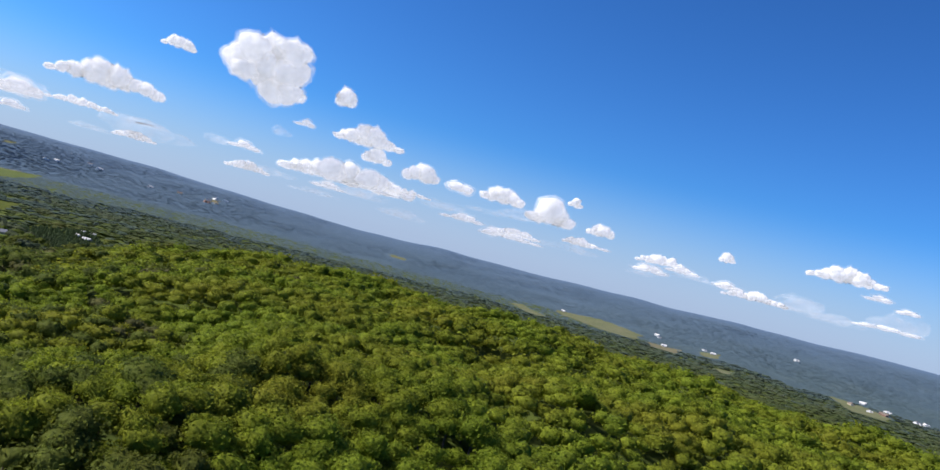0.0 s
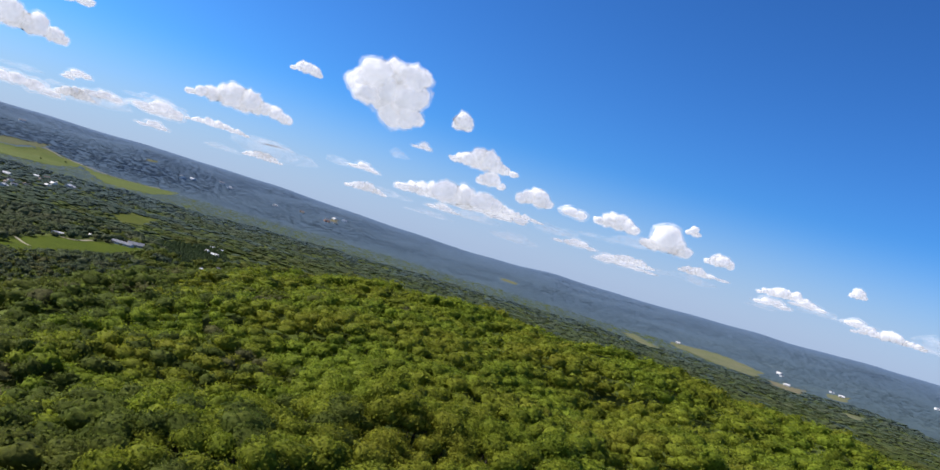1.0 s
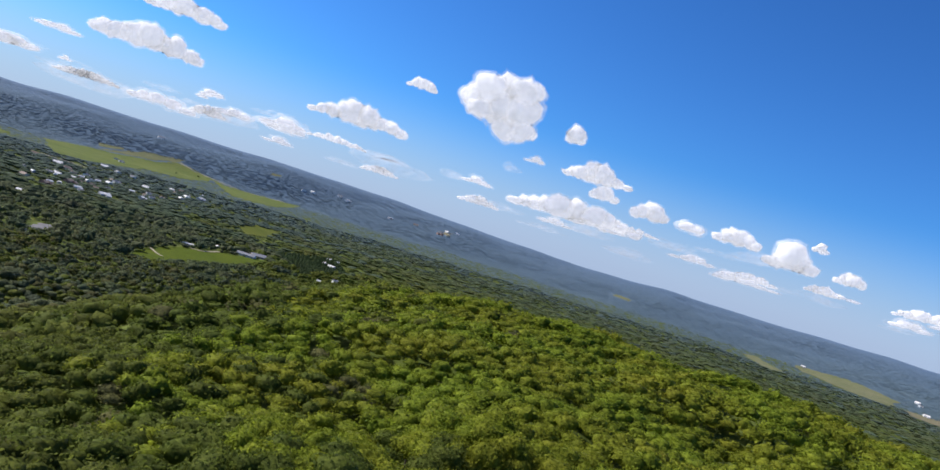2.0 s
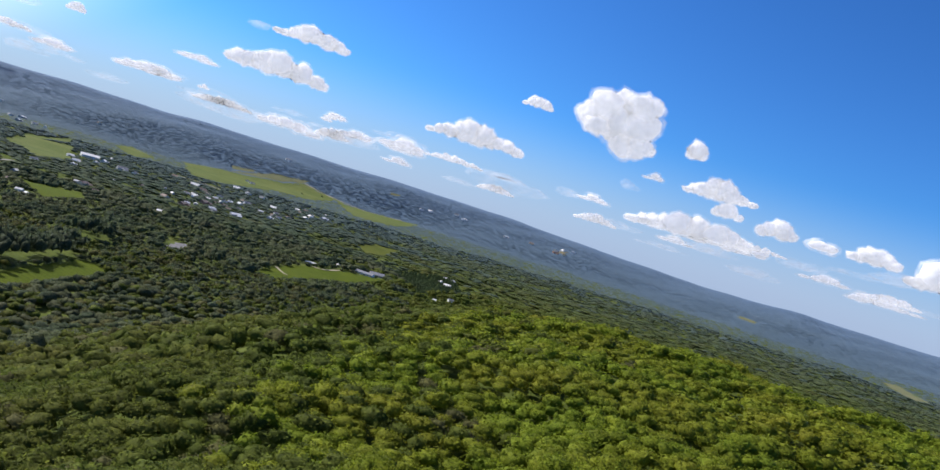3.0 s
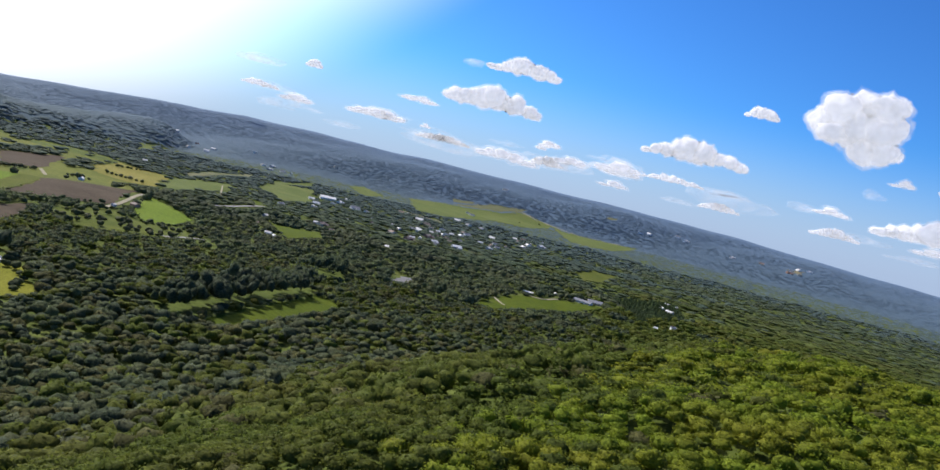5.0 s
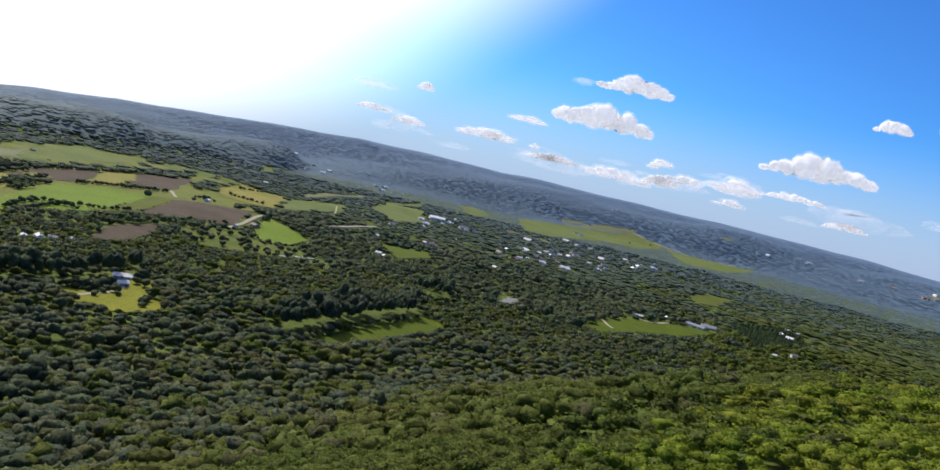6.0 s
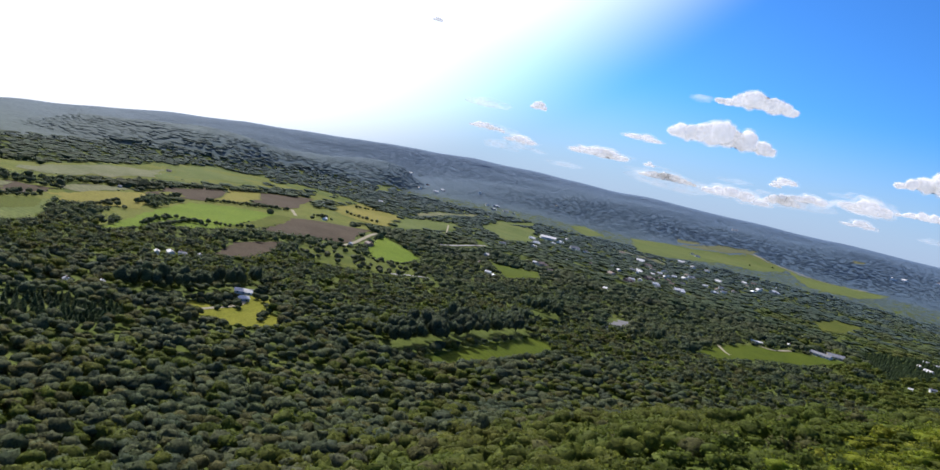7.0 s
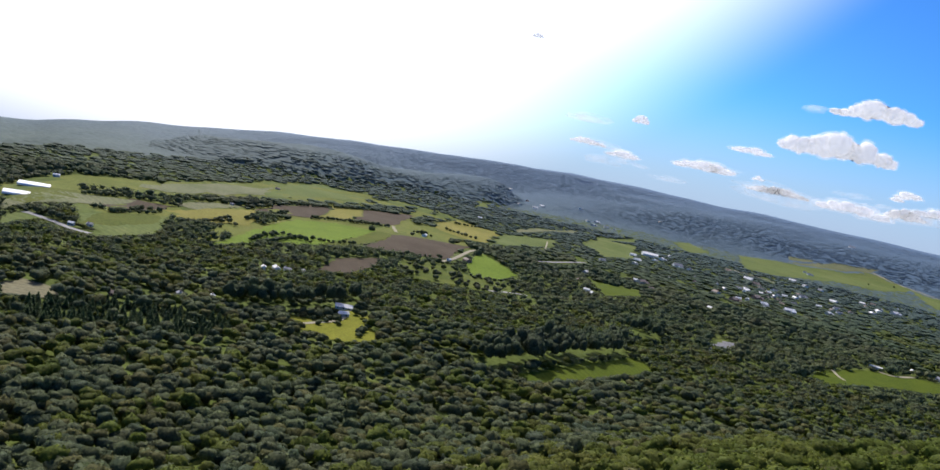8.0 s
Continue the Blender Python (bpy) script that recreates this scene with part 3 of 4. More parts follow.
def ribbon(points, width):
    """The outline of a road of that width along a line of points, eased round its bends."""
    p = np.array(points, float)
    while len(p) < 24:
        p = np.concatenate([p[:1], np.stack([0.75 * p[:-1] + 0.25 * p[1:], 0.25 * p[:-1] + 0.75 * p[1:]], 1).reshape(-1, 2), p[-1:]])
    d = np.gradient(p, axis=0)
    n = np.stack([-d[:, 1], d[:, 0]], 1) / np.maximum(np.hypot(d[:, 0], d[:, 1]), 1e-6)[:, None]
    return p + n * width / 2, p - n * width / 2


for label, width, mat, points in ROADS:
    a, b = ribbon(points, width)
    v = np.concatenate([a, b])
    v = np.column_stack([v, height(v[:, 0], v[:, 1]) + 0.9])
    q = np.arange(len(a) - 1)
    road = new("road", build_mesh("road", v, np.stack([q, q + 1, len(a) + q + 1, len(a) + q], 1)[:, ::-1], [mat]))
    tagged(road, label, "road", kind="structure")
lot = new("parking_lot", draped("parking_lot", LOT_CORNERS, 0.8, LOT, 12))
tagged(lot, "grey asphalt parking lot among trees", "parking lot", kind="structure")

CLEAR = [(c, -1.5) for k, c in FIELDS if k != "pasture"] + [(LOT_CORNERS, 2.0)]
for _, width, _, points in ROADS:
    a, b = ribbon(points, width + 8)
    CLEAR.append((np.concatenate([a, b[::-1]]).tolist(), 0.0))
PLOTS = []
for hx, hy, size, _ in HOUSES:
    s = size * 0.4 + 3
    PLOTS.append(([(hx - s, hy - s), (hx + s, hy - s), (hx + s, hy + s), (hx - s, hy + s)], 0.0))

# ---- woods ----
def ico(level=0):
    bm = bmesh.new()
    bmesh.ops.create_icosphere(bm, subdivisions=level + 1, radius=1)
    v = np.array([p.co[:] for p in bm.verts])
    f = np.array([[p.index for p in q.verts] for q in bm.faces])
    bm.free()
    return v, f


def crown_shape(seed, lumps, leaves, leaf, level=2, tall=1.0, rough=0.05, hem=0.06, core_level=None):
    """A broad crown of radius 1 whose skin is the hull of heaped lumps, with sprays of leaves lying over it. Its foot is at z = 0.
    core_level: the crown shows as leaves alone, over a plainer core."""
    rng = np.random.default_rng(seed)
    bv, bf = ico(level)
    core = np.array([0, 0, 0.42])
    centres, sizes = [np.array([0.0, 0.0, 0.10])], [0.56]
    for n in range(1, lumps):
        a = 2.4 * n + rng.uniform(-0.5, 0.5)
        e = math.asin(rng.uniform(-0.10, 0.97))
        s = rng.uniform(0.75, 1.3) * 1.15 / math.sqrt(lumps)
        d = rng.uniform(0.88, 1.06) - 0.85 * s
        centres.append(np.array([d * math.cos(a) * math.cos(e), d * math.sin(a) * math.cos(e), 0.85 * d * math.sin(e)]))
        sizes.append(s)
    centres, sizes = np.array(centres), np.array(sizes)
    # how far the outermost lump reaches in each direction
    along = bv @ centres.T
    hit = along**2 - (centres**2).sum(1)[None] + sizes[None] ** 2
    reach = np.where(hit > 0, along + np.sqrt(np.maximum(hit, 0)), 0).max(1)
    reach = np.maximum(reach, 0.5) * rng.uniform(1 - rough, 1 + rough, len(bv))
    v = bv * reach[:, None] + core
    f = bf[v[bf][:, :, 2].mean(1) > hem]
    mid = v[f].mean(1)
    out = np.cross(v[f[:, 1]] - v[f[:, 0]], v[f[:, 2]] - v[f[:, 0]])
    area = np.linalg.norm(out, axis=1)
    out = out / np.maximum(area, 1e-9)[:, None]
    verts, faces, count = [v], [f], len(v)
    if core_level is not None:
        cv, cf = ico(core_level)
        near = np.argmax(cv @ bv.T, axis=1)
        cv = cv * (0.9 * reach[near])[:, None] + core
        cf = cf[cv[cf][:, :, 2].mean(1) > hem]
        verts, faces, count = [cv], [cf], len(cv)
    if leaves:
        for n in rng.choice(len(f), leaves, p=area / area.sum()):
            w = rng.dirichlet((1, 1, 1))
            p = w @ v[f[n]]
            d = out[n] + 0.6 * rng.normal(size=3)
            d /= np.linalg.norm(d)
            t = np.cross(d, rng.normal(size=3))
            t /= np.linalg.norm(t)
            b = np.cross(d, t)
            s = leaf * rng.uniform(0.6, 1.35)
            p = p + out[n] * s * rng.uniform(0.0, 0.45)
            verts.append(np.array([p - t * s * 0.55, p - b * s * 0.42 + d * s * 0.12, p + t * s * 0.6, p + b * s * 0.42 + d * s * 0.12]))
            faces.append(np.array([[0, 1, 2], [0, 2, 3]]) + count)
            count += 4
    v, f = np.concatenate(verts), np.concatenate(faces)
    used, f = np.unique(f, return_inverse=True)
    v = v[used]
    v[:, 2] *= tall
    return v, f.reshape(-1, 3)


def dome_shape(seed, level=1, tall=1.0):
    """A plain uneven crown for woods further off, open below."""
    rng = np.random.default_rng(seed)
    v, f = ico(level)
    bump_dirs = rng.normal(size=(6, 3))
    bump_dirs /= np.linalg.norm(bump_dirs, axis=1)[:, None]
    v = v * (0.80 + 0.32 * np.max(v @ bump_dirs.T, axis=1)[:, None] ** 3) * rng.uniform(0.76, 1.18, (len(v), 1))
    v[:, 2] = (v[:, 2] * 0.8 + 0.45) * tall
    keep = v[f][:, :, 2].mean(1) > 0.02 * tall
    return v, f[keep]


def tuft_shape(seed):
    """The top of a tree a long way off: a low uneven dome of few faces."""
    rng = np.random.default_rng(seed)
    a = np.linspace(0, 2 * math.pi, 6, endpoint=False) + rng.uniform(-0.3, 0.3, 6)
    r = rng.uniform(0.75, 1.15, 6)
    v = np.concatenate([np.column_stack([r * np.cos(a), r * np.sin(a), rng.uniform(-0.1, 0.15, 6)]), [[rng.uniform(-0.2, 0.2), rng.uniform(-0.2, 0.2), 1.0]]])
    return v, np.array([[q, (q + 1) % 6, 6] for q in range(6)])


def cone_shape(seed, tiers=5, sides=7):
    """A spruce or pine of radius 1 and height about 4: drooping tiers with ragged hems."""
    rng = np.random.default_rng(seed)
    verts, faces, count = [], [], 0
    for n in range(tiers):
        z = 0.4 + 3.0 * n / tiers
        r = 1.0 * (1 - n / (tiers + 0.4))
        ring = [(r * rng.uniform(0.7, 1.12) * math.cos(a), r * rng.uniform(0.7, 1.12) * math.sin(a), z + rng.uniform(-0.12, 0.12)) for a in np.linspace(0, 2 * math.pi, sides, endpoint=False)]
        verts.append(np.array(ring + [(0, 0, z + 3.9 / tiers)]))
        faces.append(np.array([[q, (q + 1) % sides, sides] for q in range(sides)]) + count)
        count += sides + 1
    return np.concatenate(verts), np.concatenate(faces)


def scatter(shapes, x, y, z, radius, tall, seed):
    """Many trees in one pair of arrays: each takes one of the shapes, turned and sized."""
    rng = np.random.default_rng(seed)
    pick = rng.integers(len(shapes), size=len(x))
    turn = rng.uniform(0, 2 * math.pi, len(x))
    verts, faces, count = [], [], 0
    for n, (v, f) in enumerate(shapes):
        at = np.where(pick == n)[0]
        if not len(at):
            continue
        c, s = np.cos(turn[at])[:, None], np.sin(turn[at])[:, None]
        r = radius[at][:, None]
        out = np.stack([(v[:, 0] * c - v[:, 1] * s) * r + x[at][:, None], (v[:, 0] * s + v[:, 1] * c) * r + y[at][:, None], v[:, 2] * (radius * tall)[at][:, None] + z[at][:, None]], -1)
        verts.append(out.reshape(-1, 3))
        faces.append((f[None] + count + (np.arange(len(at)) * len(v))[:, None, None]).reshape(-1, 3))
        count += len(at) * len(v)
    return np.concatenate(verts), np.concatenate(faces)


def cleared(x, y, areas):
    """Which points lie in any of the areas."""
    hit = np.zeros(len(x), bool)
    for c, margin in areas:
        p = np.array(c, float)
        box = (x > p[:, 0].min() - 30) & (x < p[:, 0].max() + 30) & (y > p[:, 1].min() - 30) & (y < p[:, 1].max() + 30)
        if box.any():
            hit[box] |= inside(x[box], y[box], c, margin)
    return hit


def wood_points(step, near, far, yaw0, yaw1, seed, jitter=0.85):
    """Spots for trees on a shaken grid, in a sector of the plan and off the clearings, and how tall they may grow
    there:
    trees in front of fields, gardens and roads are kept low to fit the camera's view."""
    rng = np.random.default_rng(seed)
    g = np.arange(-far, far + step, step)
    x, y = np.meshgrid(g, g)
    x[::2] += step / 2
    r, yaw = np.hypot(x, y), np.degrees(np.arctan2(-x, y))
    ok = (r > near - step) & (r < far + step) & (yaw > yaw0 - 1) & (yaw < yaw1 + 1)
    x, y = x[ok], y[ok]
    x, y = x + rng.uniform(-jitter, jitter, len(x)) * step, y + rng.uniform(-jitter, jitter, len(x)) * step
    r, yaw = np.hypot(x, y), np.degrees(np.arctan2(-x, y))
    ok = (r >= near) & (r < far) & (yaw >= yaw0) & (yaw < yaw1)
    x, y = x[ok], y[ok]
    free = ~cleared(x, y, CLEAR + PLOTS)
    x, y = x[free], y[free]
    open_land = inside(x, y, FARMLAND) & ~cleared(x, y, [(c, 0) for c in TREE_BELTS]) & (waves(x, y, 120, 71) < 0.8)
    x, y = x[~open_land], y[~open_land]
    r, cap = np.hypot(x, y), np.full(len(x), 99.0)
    # cap heights along lines from the camera, so the open land behind shows
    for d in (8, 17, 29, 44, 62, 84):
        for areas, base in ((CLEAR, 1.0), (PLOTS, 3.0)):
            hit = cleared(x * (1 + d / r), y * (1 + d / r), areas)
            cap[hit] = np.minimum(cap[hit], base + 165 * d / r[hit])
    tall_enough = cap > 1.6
    return x[tall_enough], y[tall_enough], cap[tall_enough], rng


YAW0, YAW1 = -36, 100
NEAR_SHAPES = [crown_shape(s, 18, 96, 0.185, 2, 1.0, 0.06, 0.2, 1) for s in range(9)]
MID_SHAPES = [crown_shape(20 + s, 14, 50, 0.26, 2, 1.0, 0.06, 0.2, 0) for s in range(14)]
FOOT_SHAPES = [crown_shape(40 + s, 11, 34, 0.23, 1, 1.0, 0.18, 0.12) for s in range(14)]
PLAIN_SHAPES = [crown_shape(140 + s, 9, 16, 0.34, 2, 1.0, 0.08, 0.1, 0) for s in range(10)]
LOW_SHAPES = [dome_shape(60 + s, 0, 1.0) for s in range(8)]
CONES = [cone_shape(80 + s) for s in range(5)]
PINE_GROVES = [
    [(-605, -3), (-646, 37), (-653, 61), (-631, 145), (-592, 154), (-560, 109), (-580, 52), (-574, 0)],
    [(-734, 1312), (-700, 1500), (-600, 1350), (-560, 1100)],
]

TALL_STANDS = [
    [(-545, 350), (-572, 402), (-597, 450), (-624, 507), (-652, 568), (-685, 570), (-664, 500), (-634, 432), (-602, 380), (-570, 338)],
    [(-645, 740), (-672, 860), (-694, 925), (-720, 925), (-700, 850), (-675, 735)],
    [(-735, 600), (-800, 700), (-775, 740), (-710, 640)],
    [(-770, 690), (-800, 790), (-790, 850), (-815, 850), (-825, 780), (-795, 685)],
    [(-655, 150), (-672, 195), (-690, 255), (-725, 290), (-745, 280), (-710, 240), (-690, 180), (-675, 145)],
    [(-1000, 1540), (-1010, 1650), (-985, 1745), (-1010, 1750), (-1035, 1650), (-1025, 1540)],
]


def wood(name, label, shapes, mats, slot, x, y, cap, radius, tall, trunk, seed, high=1.35, flat=False):
    """One stretch of wood as a single mesh. slot: which of the materials each tree wears."""
    total = trunk + radius * tall * high
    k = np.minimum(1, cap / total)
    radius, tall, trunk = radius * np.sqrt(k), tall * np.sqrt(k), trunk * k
    rng = np.random.default_rng(seed)
    z = ground_at(x, y) + trunk - 0.4
    verts, faces, slots, count = [], [], [], 0
    for s in range(len(mats)):
        at = slot == s
        if not at.any():
            continue
        v, f = scatter(shapes, x[at], y[at], z[at], radius[at], tall[at], seed + s)
        verts.append(v), faces.append(f + count), slots.append(np.full(len(f), s))
        count += len(v)
    me = build_mesh(name, np.concatenate(verts), np.concatenate(faces), mats, np.concatenate(slots), flat)
    return tagged(new(name, me), label, "forest", kind="stuff")


MIXED = [LEAF_HILL, LEAF_VALLEY, LEAF_LUSH, LEAF_RUST, LEAF_DEEP]


def mingled(x, y, seed):
    """Which leaf each tree of a mixed wood has: in loose patches, with strays, and all one kind on the crest."""
    rng = np.random.default_rng(seed)
    v = waves(x, y, 85, 61) + 0.8 * rng.normal(size=len(x))
    w = waves(x, y, 60, 62) + 0.9 * rng.normal(size=len(x))
    climb = np.clip((height(x, y) - 6) / 55, 0, 1)
    aside = 20 - 0.19 * y - x
    out = np.where(v > 0.7 - 1.5 * climb, 2, np.where(w > 0.95, 3, np.where(w < -0.85 - 0.6 * climb, 4, 1)))
    out = np.where((climb > 0.45) & (out == 4) & (v > -0.6), 2, out)
    yellow = ((0.9 * v + 0.25 * w + 3.2 * (climb - 0.72) > 0) | ((climb > 0.8) & (aside < 20))) & (aside + 14 * v + 8 * w < 25 + 83 * smooth(60, 190, y))
    return np.where(yellow, 0, np.where((climb > 0.5) & ((out == 4) | (out == 1)), 2, out))


def stage(x, y):
    """How far up the hills round the valley a spot lies: 0 at their foot, 1 at the skyline."""
    yaw = np.degrees(np.arctan2(-x, y))
    return (np.hypot(x, y) - hill_edge(yaw)) / (rim(yaw)[0] - hill_edge(yaw))


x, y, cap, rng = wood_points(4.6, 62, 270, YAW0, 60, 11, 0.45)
first = np.argsort(np.hypot(x + 25, y - 135))[:300]
NEAR_TREES = list(zip(x[first], y[first]))
rest = np.ones(len(x), bool)
rest[first] = False
x, y, cap = x[rest], y[rest], cap[rest]
n = len(x)
wood("oak_wood", "yellow-green oak canopy covering the hill crest", NEAR_SHAPES, MIXED, mingled(x, y, 69), x, y, cap, rng.uniform(2.7, 4.2, n), rng.uniform(0.65, 0.98, n), rng.uniform(3.2, 5.2, n), 12)
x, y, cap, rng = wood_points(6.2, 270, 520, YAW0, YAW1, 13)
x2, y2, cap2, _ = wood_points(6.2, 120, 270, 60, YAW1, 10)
x, y, cap = np.concatenate([x, x2]), np.concatenate([y, y2]), np.concatenate([cap, cap2])
n = len(x)
flank = smooth(100, 190, 20 - 0.19 * y - x)
keep = rng.random(n) > 0.22 * flank
x, y, cap, flank = x[keep], y[keep], cap[keep], flank[keep]
n = len(x)
leaf, radius = mingled(x, y, 63), rng.uniform(3.6, 5.8, n) * (1 + 0.15 * flank)
tall, trunk = rng.uniform(0.52, 0.82, n) * (1 + 0.35 * flank), rng.uniform(1.4, 3.4, n) + flank * rng.uniform(-1.2, 2.0, n)
lower = rng.random(n) < flank
for shapes, at, seed in ((MID_SHAPES, ~lower, 14), (FOOT_SHAPES, lower, 39)):
    wood("slope_wood", "green broadleaf canopy on the hill slopes", shapes, MIXED, leaf[at], x[at], y[at], cap[at], radius[at], tall[at], trunk[at], seed)
x, y, cap, rng = wood_points(7.7, 520, 1000, -4, YAW1, 15)
grove = cleared(x, y, [(c, 0) for c in PINE_GROVES]) & (rng.random(len(x)) < 0.85)
x, y, cap = x[~grove], y[~grove], cap[~grove]
n = len(x)
stand = cleared(x, y, [(c, 0) for c in TALL_STANDS])
cap[stand] = 99
leaf = np.where(stand, 4, mingled(x, y, 64))
radius, tall = rng.uniform(3.5, 6.4, n) * (1 + 0.2 * waves(x, y, 90, 30)), rng.uniform(0.68, 1.0, n) * (1 + 1.1 * stand)
trunk = rng.uniform(0.8, 3.8, n) + 1.5 * waves(x, y, 120, 31) + 10 * stand
near = np.hypot(x, y) < 790
for shapes, at, seed in ((FOOT_SHAPES, near, 16), (PLAIN_SHAPES, ~near, 36)):
    wood("foot_wood", "dark green broadleaf wood at the foot of the hill", shapes, MIXED, leaf[at], x[at], y[at], cap[at], radius[at], tall[at], trunk[at], seed)
x, y, cap, rng = wood_points(10.6, 1000, 1550, -4, YAW1, 17)
x4, y4, cap4, _ = wood_points(15.0, 1550, 2600, -4, YAW1, 23)
x2, y2, cap2, _ = wood_points(14.0, 1750, 2600, YAW0, -4, 21)
x3, y3, cap3, _ = wood_points(9.5, 520, 1750, YAW0, -4, 22)
x, y, cap = np.concatenate([x, x2, x3, x4]), np.concatenate([y, y2, y3, y4]), np.concatenate([cap, cap2, cap3, cap4])
grove = cleared(x, y, [(c, 0) for c in PINE_GROVES])
x, y, cap = x[~grove], y[~grove], cap[~grove]
thin_out = (stage(x, y) < 0.05) & ((np.hypot(x, y) < 1700) | (height(x, y) < 22))
x, y, cap = x[thin_out], y[thin_out], cap[thin_out]
n = len(x)
far_off, bearing = np.hypot(x, y), np.degrees(np.arctan2(-x, y))
# crowns are flattened by bearing and distance to suit the camera's view
low_crowns = 1 - smooth(14, 32, bearing + 6 * waves(x, y, 250, 69))
# leaf kind by bearing and distance: bluer leaves paint haze sunward and far off
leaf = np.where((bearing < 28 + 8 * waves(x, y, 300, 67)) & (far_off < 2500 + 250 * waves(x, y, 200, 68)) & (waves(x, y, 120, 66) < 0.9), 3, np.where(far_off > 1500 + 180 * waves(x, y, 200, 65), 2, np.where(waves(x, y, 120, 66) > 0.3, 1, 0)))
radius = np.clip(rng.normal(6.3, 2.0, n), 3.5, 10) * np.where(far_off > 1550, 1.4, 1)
tall = rng.uniform(0.6, 1.0, n) * np.where(far_off > 1500, 0.4, 1) * (1 - 0.45 * low_crowns)
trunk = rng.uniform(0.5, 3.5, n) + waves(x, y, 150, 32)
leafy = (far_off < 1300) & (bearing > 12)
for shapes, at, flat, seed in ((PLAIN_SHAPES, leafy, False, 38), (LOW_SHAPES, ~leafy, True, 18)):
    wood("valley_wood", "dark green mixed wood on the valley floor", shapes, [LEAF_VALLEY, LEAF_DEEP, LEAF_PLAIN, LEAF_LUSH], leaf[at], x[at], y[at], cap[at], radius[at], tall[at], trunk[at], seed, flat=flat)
px, py = np.meshgrid(np.arange(-760, -500, 5.6), np.arange(-20, 1520, 5.6))
rng = np.random.default_rng(33)
px, py = px.ravel() + rng.uniform(-2, 2, px.size), py.ravel() + rng.uniform(-2, 2, py.size)
keep = cleared(px, py, [(c, 0) for c in PINE_GROVES]) & ~cleared(px, py, CLEAR + PLOTS) & (rng.random(px.size) < 0.75 + 0.3 * waves(px, py, 40, 37))
px, py = px[keep], py[keep]
n = len(px)
wood("pine_grove", "dark green pines standing in close groves", CONES, [LEAF_CONE], np.zeros(n, int), px, py, np.full(n, 99.0), rng.uniform(2.7, 4.0, n), rng.uniform(0.5, 0.75, n), np.full(n, 0.3), 34, high=3.9)
x, y, cap, rng = wood_points(16.5, 1700, 4200, YAW0, YAW1, 19)
up = stage(x, y)
shown = (up < 0.93) & ((up > 0.04) | (np.hypot(x, y) > 2600) | (height(x, y) > 20))
x, y, cap, up = x[shown], y[shown], cap[shown], up[shown]
n = len(x)
wood("far_wood", "forest on the far hills, tinted blue for haze", [tuft_shape(90 + s) for s in range(8)], [LEAF_HIGH, LEAF_PLAIN], (up < 0.02 + 0.05 * rng.normal(size=n)).astype(int), x, y, cap, rng.uniform(10, 15, n), rng.uniform(0.10, 0.19, n), np.zeros(n), 20, 1.0)
# the hill top under and behind the camera
for step, near, far, shapes, low, high, seed in ((4.9, 0, 62, NEAR_SHAPES, 2.8, 4.2, 41), (7.4, 62, 150, MID_SHAPES, 4.2, 6.2, 43), (18.0, 150, 520, PLAIN_SHAPES, 10.5, 14.5, 45), (26.0, 520, 900, LOW_SHAPES, 13.0, 18.0, 47)):
    if near:
        x, y, cap, rng = wood_points(step, near, far, YAW1, 180, seed, 0.5)
        x2, y2, cap2, _ = wood_points(step, near, far, -180, YAW0, seed + 1, 0.5)
        x, y, cap = np.concatenate([x, x2]), np.concatenate([y, y2]), np.concatenate([cap, cap2])
    else:
        x, y, cap, rng = wood_points(step, 0, far, -180, 180, seed, 0.5)
    n = len(x)
    wood("rear_wood", "green broadleaf wood on the back of the hill", shapes, MIXED, mingled(x, y, seed + 3), x, y, cap, rng.uniform(low, high, n), rng.uniform(0.7, 1.0, n), rng.uniform(0.5, 2.5, n), seed + 2)


# ---- the nearest oaks, one by one ----
def trunk_mesh(seed):
    """A tapered, slightly bent trunk with four limbs."""
    rng = np.random.default_rng(seed)
    verts, faces = [], []

    def tube(points, radii, sides=6):
        start = len(verts)
        for (cx, cy, cz), rad in zip(points, radii):
            verts.extend((cx + rad * math.cos(a), cy + rad * math.sin(a), cz) for a in np.linspace(0, 2 * math.pi, sides, endpoint=False))
        for ring in range(len(points) - 1):
            o = start + ring * sides
            faces.extend((o + q, o + (q + 1) % sides, o + sides + (q + 1) % sides, o + sides + q) for q in range(sides))

    lean = rng.uniform(-0.3, 0.3, 2)
    tube([(0, 0, -1.0), (lean[0] * 0.4, lean[1] * 0.4, 2.5), (lean[0], lean[1], 4.6), (lean[0], lean[1], 5.6)], [0.26, 0.20, 0.13, 0.05])
    for a in rng.uniform(0, 1.2) + np.arange(4) * 1.57:
        s = rng.uniform(1.2, 1.8)
        tube([(lean[0] * 0.6, lean[1] * 0.6, 3.0 + 0.3 * s), (s * 0.6 * math.cos(a), s * 0.6 * math.sin(a), 4.0), (s * math.cos(a), s * math.sin(a), 4.9)], [0.10, 0.07, 0.03], 5)
    return build_mesh("trunk", verts, faces, [BARK], flat=False)


TRUNK_MESHES = [trunk_mesh(300 + s) for s in range(3)]


def oak_model(seed, leaf, label):
    v, f = crown_shape(200 + seed, 26, 500, 0.12, 2, 1.0, 0.06, 0.06, 1)
    tree = tagged(new("oak_tree"), label, "tree", "oaks on the hill crest")
    part("trunk", TRUNK_MESHES[seed % 3], tree)
    part("crown", build_mesh("crown", v, f, [leaf], flat=False), tree, m=Matrix.Translation((0, 0, 3.2)) @ Matrix.Diagonal((3.5, 3.5, 3.3, 1)))
    return tree


